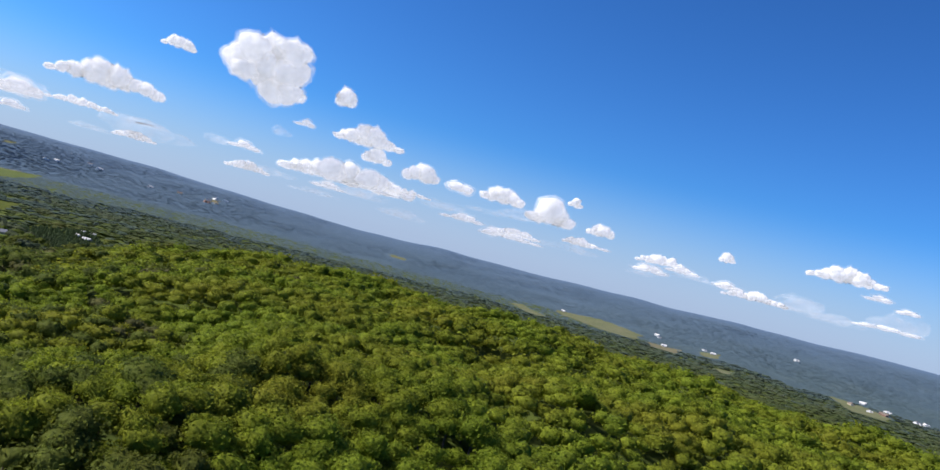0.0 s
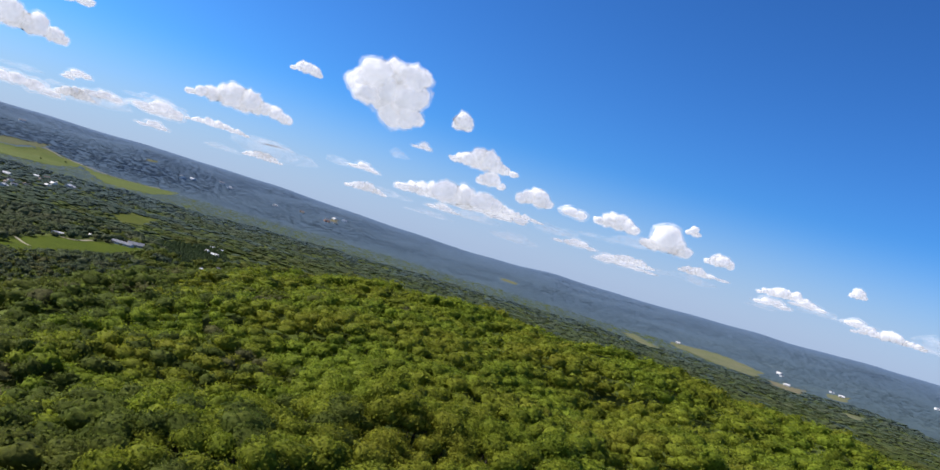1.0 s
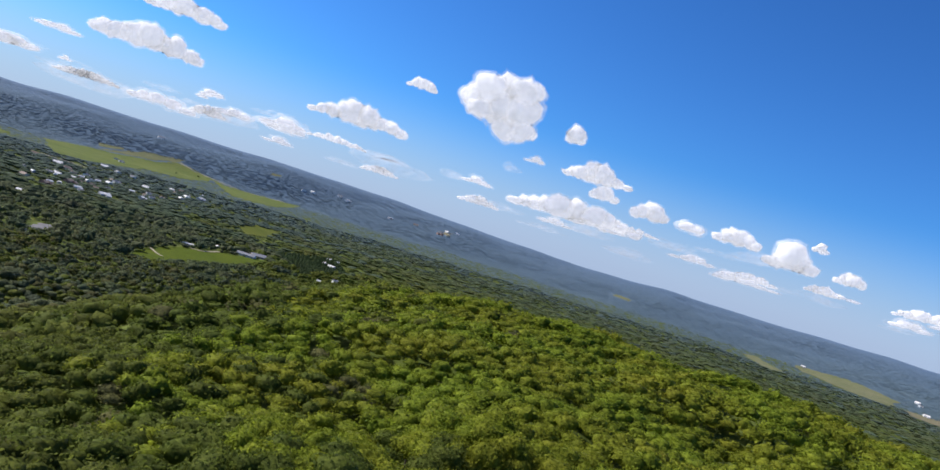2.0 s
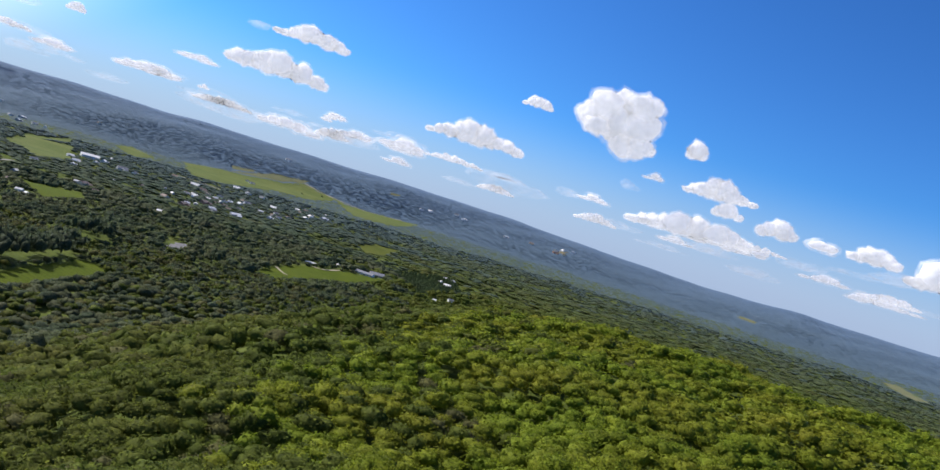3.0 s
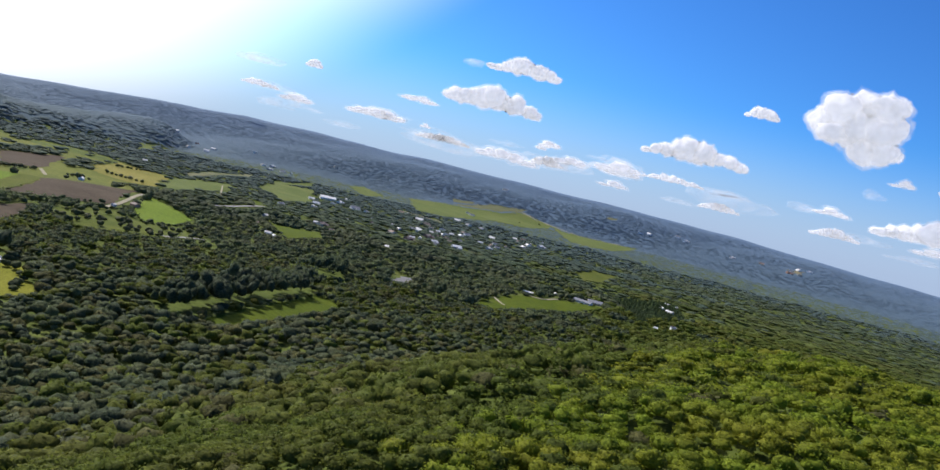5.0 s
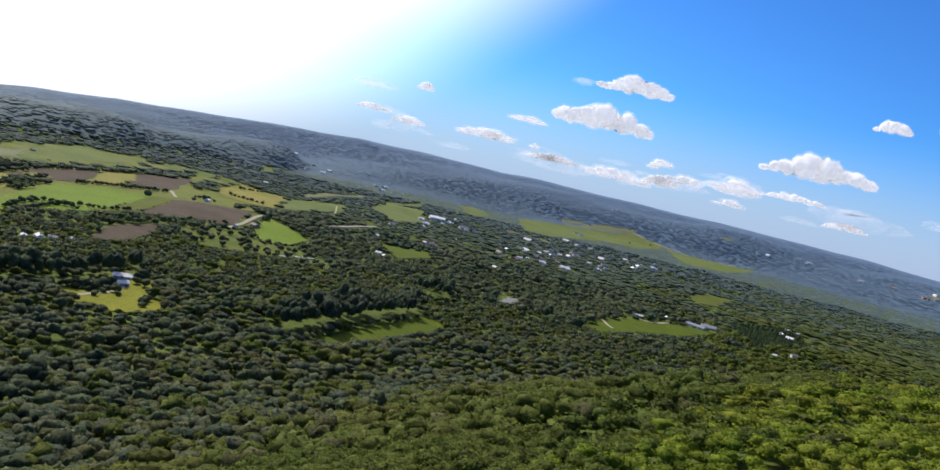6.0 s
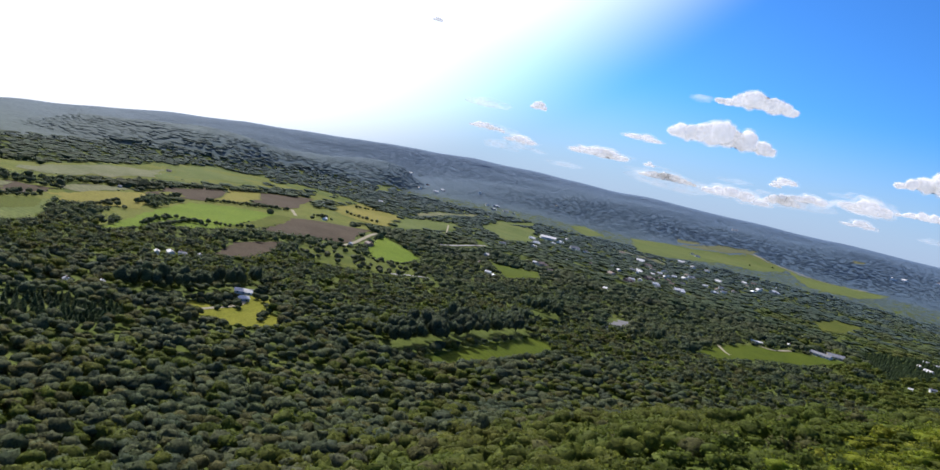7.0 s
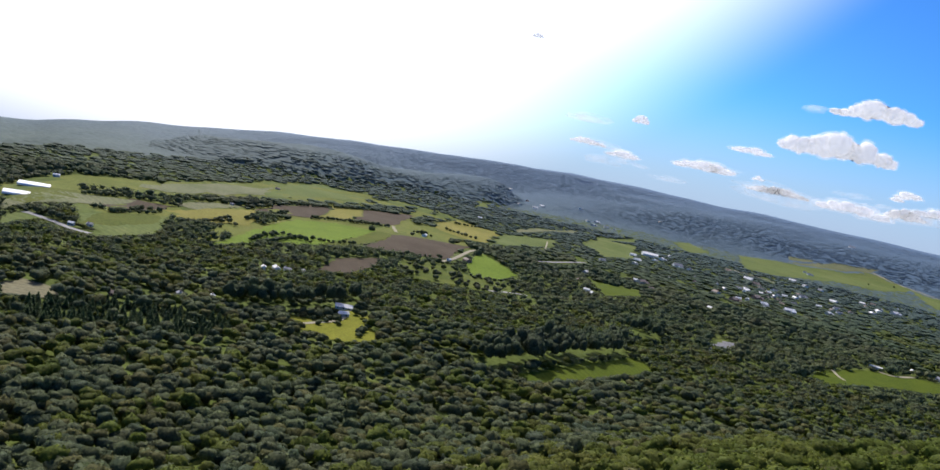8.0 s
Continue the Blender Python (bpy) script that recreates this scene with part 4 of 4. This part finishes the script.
MODELS = {0: [oak_model(s, LEAF_HILL, "leafy yellow-green oak on the hill crest") for s in range(7)], 2: [oak_model(7 + s, LEAF_LUSH, "leafy deep green oak on the hill slope") for s in range(4)]}
rng = np.random.default_rng(50)
near_x, near_y = np.array(NEAR_TREES).T
near_leaf = np.where(mingled(near_x, near_y, 70) == 0, 0, 2)
used = {0: 0, 2: 0}
for tx, ty, leaf in zip(near_x, near_y, near_leaf):
    models, n = MODELS[leaf], used[leaf]
    used[leaf] += 1
    at = Matrix.Translation((tx, ty, float(height(tx, ty)) + rng.uniform(-0.6, 0.4))) @ Matrix.Rotation(rng.uniform(0, 6.28), 4, "Z")
    size = rng.uniform(0.78, 1.22)
    tree = models[n] if n < len(models) else copy_thing(models[n % len(models)], at)
    tree.matrix_basis = at @ Matrix.Diagonal((size, size, size * rng.uniform(0.85, 1.15), 1))


# ---- single trees along the fields and about the pasture ----
def line_points(points, step):
    p = np.array(points, float)
    out = []
    for a, b in zip(p[:-1], p[1:]):
        n = max(1, int(np.hypot(*(b - a)) / step))
        out += [a + (b - a) * (q + rng.uniform(-0.3, 0.3)) / n for q in range(n)]
    return out


HEDGES = [
    ([(-1362, 380), (-1364, 417), (-1361, 455), (-1388, 536)], 8), ([(-1289, 275), (-1320, 292), (-1349, 323), (-1392, 343)], 9),
    ([(-1022, 225), (-1065, 247), (-1105, 279), (-1087, 292), (-1059, 316)], 9), ([(-1133, 195), (-1137, 212), (-1125, 219), (-1135, 233)], 12),
    ([(-1498, 696), (-1453, 711), (-1407, 732)], 11), ([(-1095, 467), (-1104, 496), (-1112, 524), (-1110, 539)], 10),
    ([(-1365, 592), (-1377, 578), (-1352, 599), (-1340, 607)], 8), ([(-675, 251), (-661, 248)], 7), ([(-632, 261), (-622, 253)], 7),
    ([(-1644, 778), (-1648, 809), (-1652, 841)], 10), ([(-1891, 2487), (-1900, 2505)], 14), ([(-1930, 2673), (-1940, 2690)], 14),
    ([(-1344, 374), (-1368, 423), (-1371, 469), (-1381, 536)], 8),
    ([(-1191, 241), (-1286, 281), (-1358, 332)], 8),
    ([(-1001, 231), (-1054, 269), (-1098, 303), (-1090, 336), (-1103, 393)], 8),
    ([(-967, 112), (-1042, 137), (-1116, 173), (-1176, 216)], 8),
    ([(-948, 116), (-998, 149), (-1061, 176)], 9),
    ([(-1082, 67), (-1148, 97), (-1148, 128)], 9),
    ([(-1001, -43), (-989, -18), (-1021, 2), (-997, 17)], 9),
    ([(-1201, 20), (-1244, 82), (-1283, 150), (-1385, 235), (-1441, 306)], 9),
    ([(-1445, 317), (-1499, 407), (-1602, 533), (-1698, 677)], 9),
    ([(-671, 211), (-668, 225), (-645, 228), (-664, 243), (-661, 248), (-638, 245)], 9), ([(-693, 274), (-679, 278), (-650, 274), (-619, 255), (-617, 267)], 12),
]
spots = [q for points, step in HEDGES for q in line_points(points, step)]
scrub = [c for k, c in FIELDS if k == "scrub"][0]
sx, sy = np.array(scrub).T
tries = np.column_stack([rng.uniform(sx.min(), sx.max(), 240), rng.uniform(sy.min(), sy.max(), 240)])
spots += list(tries[inside(tries[:, 0], tries[:, 1], scrub)][:70])
hedge_models = []
for s in range(4):
    v, f = crown_shape(260 + s, 9, 30, 0.16, 2, 1.0)
    tree = tagged(new("field_tree"), "round dark green broadleaf tree beside a field", "tree", "trees between the fields")
    part("trunk", TRUNK_MESHES[s % 3], tree, m=Matrix.Diagonal((1.4, 1.4, 0.7, 1)))
    part("crown", build_mesh("crown", v, f, [LEAF_VALLEY], flat=False), tree, m=Matrix.Translation((0, 0, 1.4)) @ Matrix.Diagonal((4.6, 4.6, 4.6, 1)))
    hedge_models.append(tree)
for n, (tx, ty) in enumerate(spots):
    at = Matrix.Translation((tx, ty, float(height(tx, ty)))) @ Matrix.Rotation(rng.uniform(0, 6.28), 4, "Z")
    size = rng.uniform(0.55, 1.1)
    tree = hedge_models[n] if n < 4 else copy_thing(hedge_models[n % 4], at)
    tree.matrix_basis = at @ Matrix.Diagonal((size, size, size * rng.uniform(0.85, 1.15), 1))

# ---- houses and farm buildings ----
def box_mesh(name, sx, sy, sz, mat, x=0, y=0, z=0):
    v = [(x + a * sx / 2, y + b * sy / 2, z + c * sz) for c in (0, 1) for a, b in ((-1, -1), (1, -1), (1, 1), (-1, 1))]
    return build_mesh(name, v, [(3, 2, 1, 0), (4, 5, 6, 7), (0, 1, 5, 4), (1, 2, 6, 5), (2, 3, 7, 6), (3, 0, 4, 7)], [mat])


def gable_mesh(name, sx, sy, low, rise, mat, over=0.5, x=0, y=0):
    """A pitched roof with thickness and eaves, its ridge along x."""
    a, b = sx / 2 + over, sy / 2 + over
    drop = rise * over / (sy / 2)
    prof = [(-b, low - drop), (0, low + rise), (b, low - drop), (b, low - drop - 0.35), (0, low + rise - 0.35), (-b, low - drop - 0.35)]
    v = [(x + s * a, y + p, q) for s in (-1, 1) for p, q in prof]
    f = [(0, 1, 7, 6), (1, 2, 8, 7), (2, 3, 9, 8), (3, 4, 10, 9), (4, 5, 11, 10), (5, 0, 6, 11), (0, 5, 4, 1), (1, 4, 3, 2), (6, 7, 10, 11), (7, 8, 9, 10)]
    return build_mesh(name, v, [q[::-1] for q in f], [mat])


def wall_mesh(name, sx, sy, eave, rise, mat, x=0, y=0):
    """Walls with gable ends up to the roof."""
    a, b = sx / 2, sy / 2
    v = [(x - a, y - b, -2), (x + a, y - b, -2), (x + a, y + b, -2), (x - a, y + b, -2), (x - a, y - b, eave), (x + a, y - b, eave), (x + a, y + b, eave), (x - a, y + b, eave), (x - a, y, eave + rise - 0.35), (x + a, y, eave + rise - 0.35)]
    me = bpy.data.meshes.new(name)
    me.from_pydata(v, [], [(0, 1, 5, 4), (2, 3, 7, 6), (1, 2, 6, 9, 5), (3, 0, 4, 8, 7), (4, 5, 9, 8), (6, 7, 8, 9), (3, 2, 1, 0)])
    me.materials.append(mat)
    return me


def windows(home, sx, sy, eave, x=0, y=0):
    """Dark panes along the two long walls."""
    count = max(2, int(sx / 4.5))
    for side in (-1, 1):
        for row in range(2 if eave > 5 else 1):
            for n in range(count):
                px = x + sx * ((n + 0.5) / count - 0.5)
                part("window", box_mesh("window", 1.1, 0.12, 1.5, PANE, px, y + side * (sy / 2 + 0.03), 1.0 + 2.8 * row), home)


LOOKS = {
    "w": ("white clapboard house with a grey shingle roof", WHITE, SLATE), "g": ("grey house with a pale metal roof", GREY, LIGHT_ROOF),
    "c": ("cream house with a brown shingle roof", CREAM, BROWN_ROOF), "b": ("brick house with a brown roof", BRICK, BROWN_ROOF),
}
rng = np.random.default_rng(77)
for hx, hy, size, kind in HOUSES:
    z = float(height(hx, hy))
    if kind in LOOKS:
        size = min(size * 0.92, 22) * rng.uniform(0.85, 1.15)
        if rng.random() < 0.3:
            kind = rng.choice(["g", "c", "b", "w"])
    bearing = math.degrees(math.atan2(hy, hx)) + 90
    spin = bearing + rng.choice([0, 90]) + rng.uniform(-35, 35)
    place = pose(hx, hy, z, 0, 0, spin)
    if kind == "green":
        size *= 0.7
        for n in range(3):
            tunnel = tagged(new("greenhouse"), "long white film-covered greenhouse tunnel", "greenhouse", "greenhouses on the plain")
            arc = [(4.2 * math.cos(a), 3.4 * math.sin(a)) for a in np.linspace(0, math.pi, 9)]
            v = [(s * size / 2, p, q) for s in (-1, 1) for p, q in arc]
            me = bpy.data.meshes.new("tunnel")
            me.from_pydata(v, [], [(q, q + 1, q + 10, q + 9) for q in range(8)] + [tuple(range(9)), tuple(range(17, 8, -1)), (0, 9, 17, 8)])
            me.materials.append(FILM)
            part("cover", me, tunnel)
            part("door", box_mesh("door", 0.2, 2.0, 2.2, PANE, size / 2 + 0.1), tunnel)
            tunnel.matrix_basis = pose(hx, hy, z, 0, 0, bearing) @ Matrix.Translation((0, 9.5 * (n - 1), 0))
        continue
    if kind in ("hall", "school", "school2", "shed", "farm"):
        label, wall, top, deep, eave, rise = {
            "hall": ("large white public hall with a pale roof", WHITE, LIGHT_ROOF, 24, 6, 4.5),
            "school": ("long white building with a grey shingle roof", WHITE, SLATE, 14, 3.5, 2.6),
            "school2": ("wide white building with a brownish grey roof", CREAM, SLATE, 18, 3.5, 3.4),
            "shed": ("low open shed with a pale roof", GREY, LIGHT_ROOF, 6, 3, 1.2),
            "farm": ("white farm barn with a bright metal roof", WHITE, LIGHT_ROOF, 10, 2.8, 2.0),
        }[kind]
        size = size * {"hall": 0.75, "school": 0.9, "school2": 0.8}.get(kind, 1.0)
        spin = bearing + {"hall": 10, "school": -18, "school2": 12, "shed": 0, "farm": 4}[kind]
        place = pose(hx, hy, z, 0, 0, spin)
    else:
        label, wall, top = LOOKS[kind]
        if kind == "w" and rng.random() < 0.55:
            label, top = "white clapboard house with a pale metal roof", LIGHT_ROOF
        deep, eave, rise = max(5.0, size * 0.62), min(4.2, 2.2 + size * 0.14), max(5.0, size * 0.62) * 0.28
    home = tagged(new("house"), label, "house", "houses in the valley")
    body = part("wall", wall_mesh("wall", size, deep, eave, rise, wall), home)
    cover = part("roof", gable_mesh("roof", size, deep, eave, rise, top), home)
    if kind in ("w", "c", "b"):
        part("chimney", box_mesh("chimney", 0.9, 0.9, 2.4, BRICK, size * 0.25, 0, eave + rise - 1.2), cover)
    part("door", box_mesh("door", 1.1, 0.14, 2.1, BRICK, size * 0.1, -deep / 2 - 0.03, 0.1), body, "dark painted door")
    if kind in ("w", "c", "b", "g") and size > 13:
        part("wing_wall", wall_mesh("wing_wall", size * 0.45, deep * 0.7, eave * 0.8, rise * 0.7, wall, -size * 0.2, deep * 0.75), home)
        part("wing_roof", gable_mesh("wing_roof", size * 0.45, deep * 0.7, eave * 0.8, rise * 0.7, top, 0.4, -size * 0.2, deep * 0.75), home)
    windows(body, size, deep, eave)
    home.matrix_basis = place


# ---- clouds: bearing, height in degrees, width, height in metres, look ----
CLOUDS = []
CLOUDS += [
    (16.7, 8.84, 501, 374, "big"),
    (11.1, 8.17, 123, 102, "puff"),
    (22.9, 8.50, 205, 64, "puff"),
    (26.6, 4.96, 635, 111, "bank"),
    (13.4, 5.73, 130, 55, "thin"),
    (15.0, 4.64, 109, 48, "veil"),
    (17.1, 3.00, 215, 50, "thin"),
    (8.8, 5.89, 433, 96, "bank"),
    (8.0, 4.76, 207, 89, "puff"),
    (9.5, 2.92, 841, 117, "bank"),
    (4.4, 4.49, 254, 123, "puff"),
    (1.3, 4.18, 210, 81, "thin"),
    (-1.8, 4.40, 294, 107, "puff"),
    (-5.6, 3.90, 331, 136, "puff"),
    (-9.4, 3.54, 194, 63, "puff"),
    (-7.1, 5.14, 102, 58, "puff"),
    (-3.5, 3.30, 264, 66, "veil"),
    (-2.3, 1.60, 283, 53, "thin"),
    (-7.3, 1.82, 378, 45, "veil"),
    (-14.2, 2.53, 330, 53, "bank"),
]
CLOUDS += [
    (-18.4, 3.82, 99, 55, "puff"),
    (-18.9, 1.93, 219, 49, "thin"),
    (-12.8, 1.36, 150, 30, "veil"),
    (-26.1, 4.43, 418, 78, "bank"),
    (-28.2, 3.47, 151, 38, "thin"),
    (-23.4, 2.07, 262, 105, "veil"),
    (-29.7, 2.20, 282, 105, "veil"),
    (-30.0, 2.97, 156, 36, "thin"),
    (23.7, 2.30, 480, 109, "veil"),
    (31.1, 2.57, 264, 76, "thin"),
    (35.2, 2.08, 411, 66, "veil"),
    (41.5, 5.42, 643, 126, "bank"),
    (39.7, 8.03, 457, 91, "bank"),
    (46.7, 4.19, 250, 44, "thin"),
    (43.5, 7.60, 133, 41, "veil"),
    (49.2, 2.53, 359, 53, "thin"),
    (54.4, 4.76, 112, 47, "puff"),
    (58.0, 4.10, 235, 50, "veil"),
    (56.4, 1.38, 231, 35, "veil"),
    (49.6, 2.41, 352, 50, "thin"),
]
CLOUDS += [
    (45.8, 2.40, 72, 26, "thin"),
    (44.2, 1.51, 495, 86, "veil"),
    (39.8, 1.67, 473, 74, "thin"),
    (37.0, 1.97, 273, 68, "veil"),
    (35.0, 2.38, 240, 55, "thin"),
    (31.5, 2.74, 315, 75, "thin"),
    (37.1, 3.07, 89, 27, "thin"),
    (76.1, 1.07, 261, 24, "veil"),
    (58.3, 4.08, 199, 43, "veil"),
    (62.9, 9.04, 78, 40, "thin"),
    (55.4, 1.66, 342, 41, "veil"),
    (49.6, 2.50, 375, 48, "thin"),
    (44.8, 2.04, 402, 60, "veil"),
    (37.3, 2.85, 82, 25, "thin"),
    (5.4, 1.10, 310, 48, "veil"),
    (1.9, 2.56, 204, 48, "veil"),
    (10.8, 1.78, 241, 41, "thin"),
    (8.3, 1.83, 310, 48, "veil"),
    (-3.1, 1.53, 398, 40, "thin"),
]


def cloud_shader(name, cover, own_glow):
    """White droplets that scatter light through, with a glow added to lift their shade; cover: how closed it is at its
    ragged rim.
    """
    m, nodes, links, bsdf = shader(name, 1.0, 0.0)
    bsdf.inputs["Base Color"].default_value = (0.64, 0.64, 0.65, 1)
    glow = nodes.new("ShaderNodeBsdfTranslucent")
    glow.inputs[0].default_value = (0.56, 0.555, 0.57, 1)
    body, air, rim_mix = nodes.new("ShaderNodeMixShader"), nodes.new("ShaderNodeBsdfTransparent"), nodes.new("ShaderNodeMixShader")
    body.inputs[0].default_value = 0.48
    links.new(bsdf.outputs[0], body.inputs[1])
    links.new(glow.outputs[0], body.inputs[2])
    # an even glow is added in place of light scattered inside, so that no part of a far cloud is dark
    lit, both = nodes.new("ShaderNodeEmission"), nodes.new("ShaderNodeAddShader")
    lit.inputs[0].default_value, lit.inputs[1].default_value = (0.90, 0.92, 1.0, 1), own_glow
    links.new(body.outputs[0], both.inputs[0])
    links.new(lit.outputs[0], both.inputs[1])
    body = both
    out = nodes["Material Output"]
    if cover >= 1:
        links.new(body.outputs[0], out.inputs[0])
        return m
    veil = ramp(nodes, links, noise_at(nodes, links, 90.0, 4.0, 0.5), [(0.36, (0, 0, 0)), (0.66, (cover, cover, cover))])
    links.new(veil, rim_mix.inputs[0])
    links.new(air.outputs[0], rim_mix.inputs[1])
    links.new(body.outputs[0], rim_mix.inputs[2])
    links.new(rim_mix.outputs[0], out.inputs[0])
    return m


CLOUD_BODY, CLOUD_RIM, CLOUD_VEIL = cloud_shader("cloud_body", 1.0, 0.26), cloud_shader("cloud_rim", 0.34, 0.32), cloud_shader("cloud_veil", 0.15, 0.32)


def cloud_lumps(width, tall, seed, count, grow, level=1, heap=None):
    """Heaped lumps over a flat base, lower towards the ends."""
    rng = np.random.default_rng(seed)
    bv, bf = ico(level)
    verts, faces, base = [], [], 0
    for n in range(count):
        s = (n + 0.5) / count * 2 - 1 + rng.uniform(-0.5, 0.5) / count
        top = tall * (1 - 0.75 * abs(s) ** 1.6) * rng.uniform(0.7, 1.0)
        size = max(top * 0.5, tall * 0.14)
        wide = max(size * 1.15, 0.75 * width / count)
        c = np.array([s * (width / 2 - wide * 0.7), rng.uniform(-0.25, 0.25) * width * 0.3, top - size])
        if heap:
            along, above, reach = (0.86 * q for q in heap[n])
            size, wide, c = reach, reach * 1.08, np.array([along, 0.3 * reach * math.cos(3.0 * n), above + 0.4 * tall])
        v = bv.copy()
        for wave in range(4):
            k, p = rng.normal(size=3) * (2.0 * 1.9**wave), rng.uniform(0, 6)
            v = v * (1 + 0.15 / 1.45**wave * np.sin(bv @ k + p))[:, None]
        v = v * np.array([wide, wide, size]) * grow + c
        if not heap:
            v[:, 2] = np.where(v[:, 2] < -0.10 * tall, -0.10 * tall + 0.22 * (v[:, 2] + 0.10 * tall), v[:, 2])
        verts.append(v), faces.append(bf + base)
        base += len(v)
    return np.concatenate(verts), np.concatenate(faces)


# the large cloud's heaps: along the horizon, above its middle, reach
HEAPS = [(-224, 32, 100), (-127, 99, 114), (-4, 147, 114), (117, 132, 107), (200, 184, 46), (-162, -48, 93), (-23, 13, 142), (136, 1, 121), (32, -108, 100), (156, -130, 86), (233, -127, 39)]
CLOUD_WORDS = {
    "big": "large white heaped cloud with a grey base", "puff": "small white fair-weather cloud", "bank": "long white bank of heaped cloud",
    "thin": "flat white strip of cloud", "veil": "faint pale wisp of cloud near the horizon",
}
# more faint strips low over the hills, in loose rows
rng = np.random.default_rng(91)
for yaw in np.arange(-34, 58, 4.1):
    CLOUDS.append((yaw + rng.uniform(-1, 1), rng.uniform(1.0, 3.4), rng.uniform(140, 420), rng.uniform(24, 50), rng.choice(["veil", "veil", "veil", "thin"])))
for yaw in np.arange(-20, 60, 5.3):
    CLOUDS.append((yaw + rng.uniform(-2, 2), rng.uniform(1.5, 2.8), rng.uniform(180, 380), rng.uniform(30, 50), rng.choice(["bank", "thin"])))
for n, (yaw, up_angle, width, tall, kind) in enumerate(CLOUDS):
    count = int(np.clip(round(2.2 * width / max(tall, 1)), 4, 13)) if kind != "big" else 11
    seed = 500 + n
    fine = 2 if kind == "big" or (kind == "bank" and width > 390) else 1
    tall, width = tall * 1.3, width * 1.06
    if kind == "big":
        tall, width = tall * 0.74, width * 0.80
    cloud = tagged(new("cloud"), CLOUD_WORDS[kind], "cloud", "fair-weather clouds")
    drop = np.array([0, 0, tall * 0.40])
    if kind == "veil":
        layers, count = [("veil", CLOUD_VEIL, seed, 1.12)], int(np.clip(width / tall / 1.6, 2, 4))
    elif kind == "thin":
        layers, count = [("body", CLOUD_BODY, seed, 0.72), ("fringe", CLOUD_RIM, seed, 1.1)], int(np.clip(width / tall, 3, 6))
    else:
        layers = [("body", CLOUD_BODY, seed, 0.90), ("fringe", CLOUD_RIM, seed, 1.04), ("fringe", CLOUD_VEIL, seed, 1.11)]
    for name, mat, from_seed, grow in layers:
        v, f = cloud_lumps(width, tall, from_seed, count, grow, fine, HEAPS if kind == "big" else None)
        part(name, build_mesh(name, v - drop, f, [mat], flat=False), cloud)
    cloud.matrix_basis = Matrix.Translation(Vector((0, 25, 155)) + 4870 * heading(yaw, up_angle + (0 if kind == "big" else 0.2))) @ Matrix.Rotation(radians(yaw), 4, "Z")
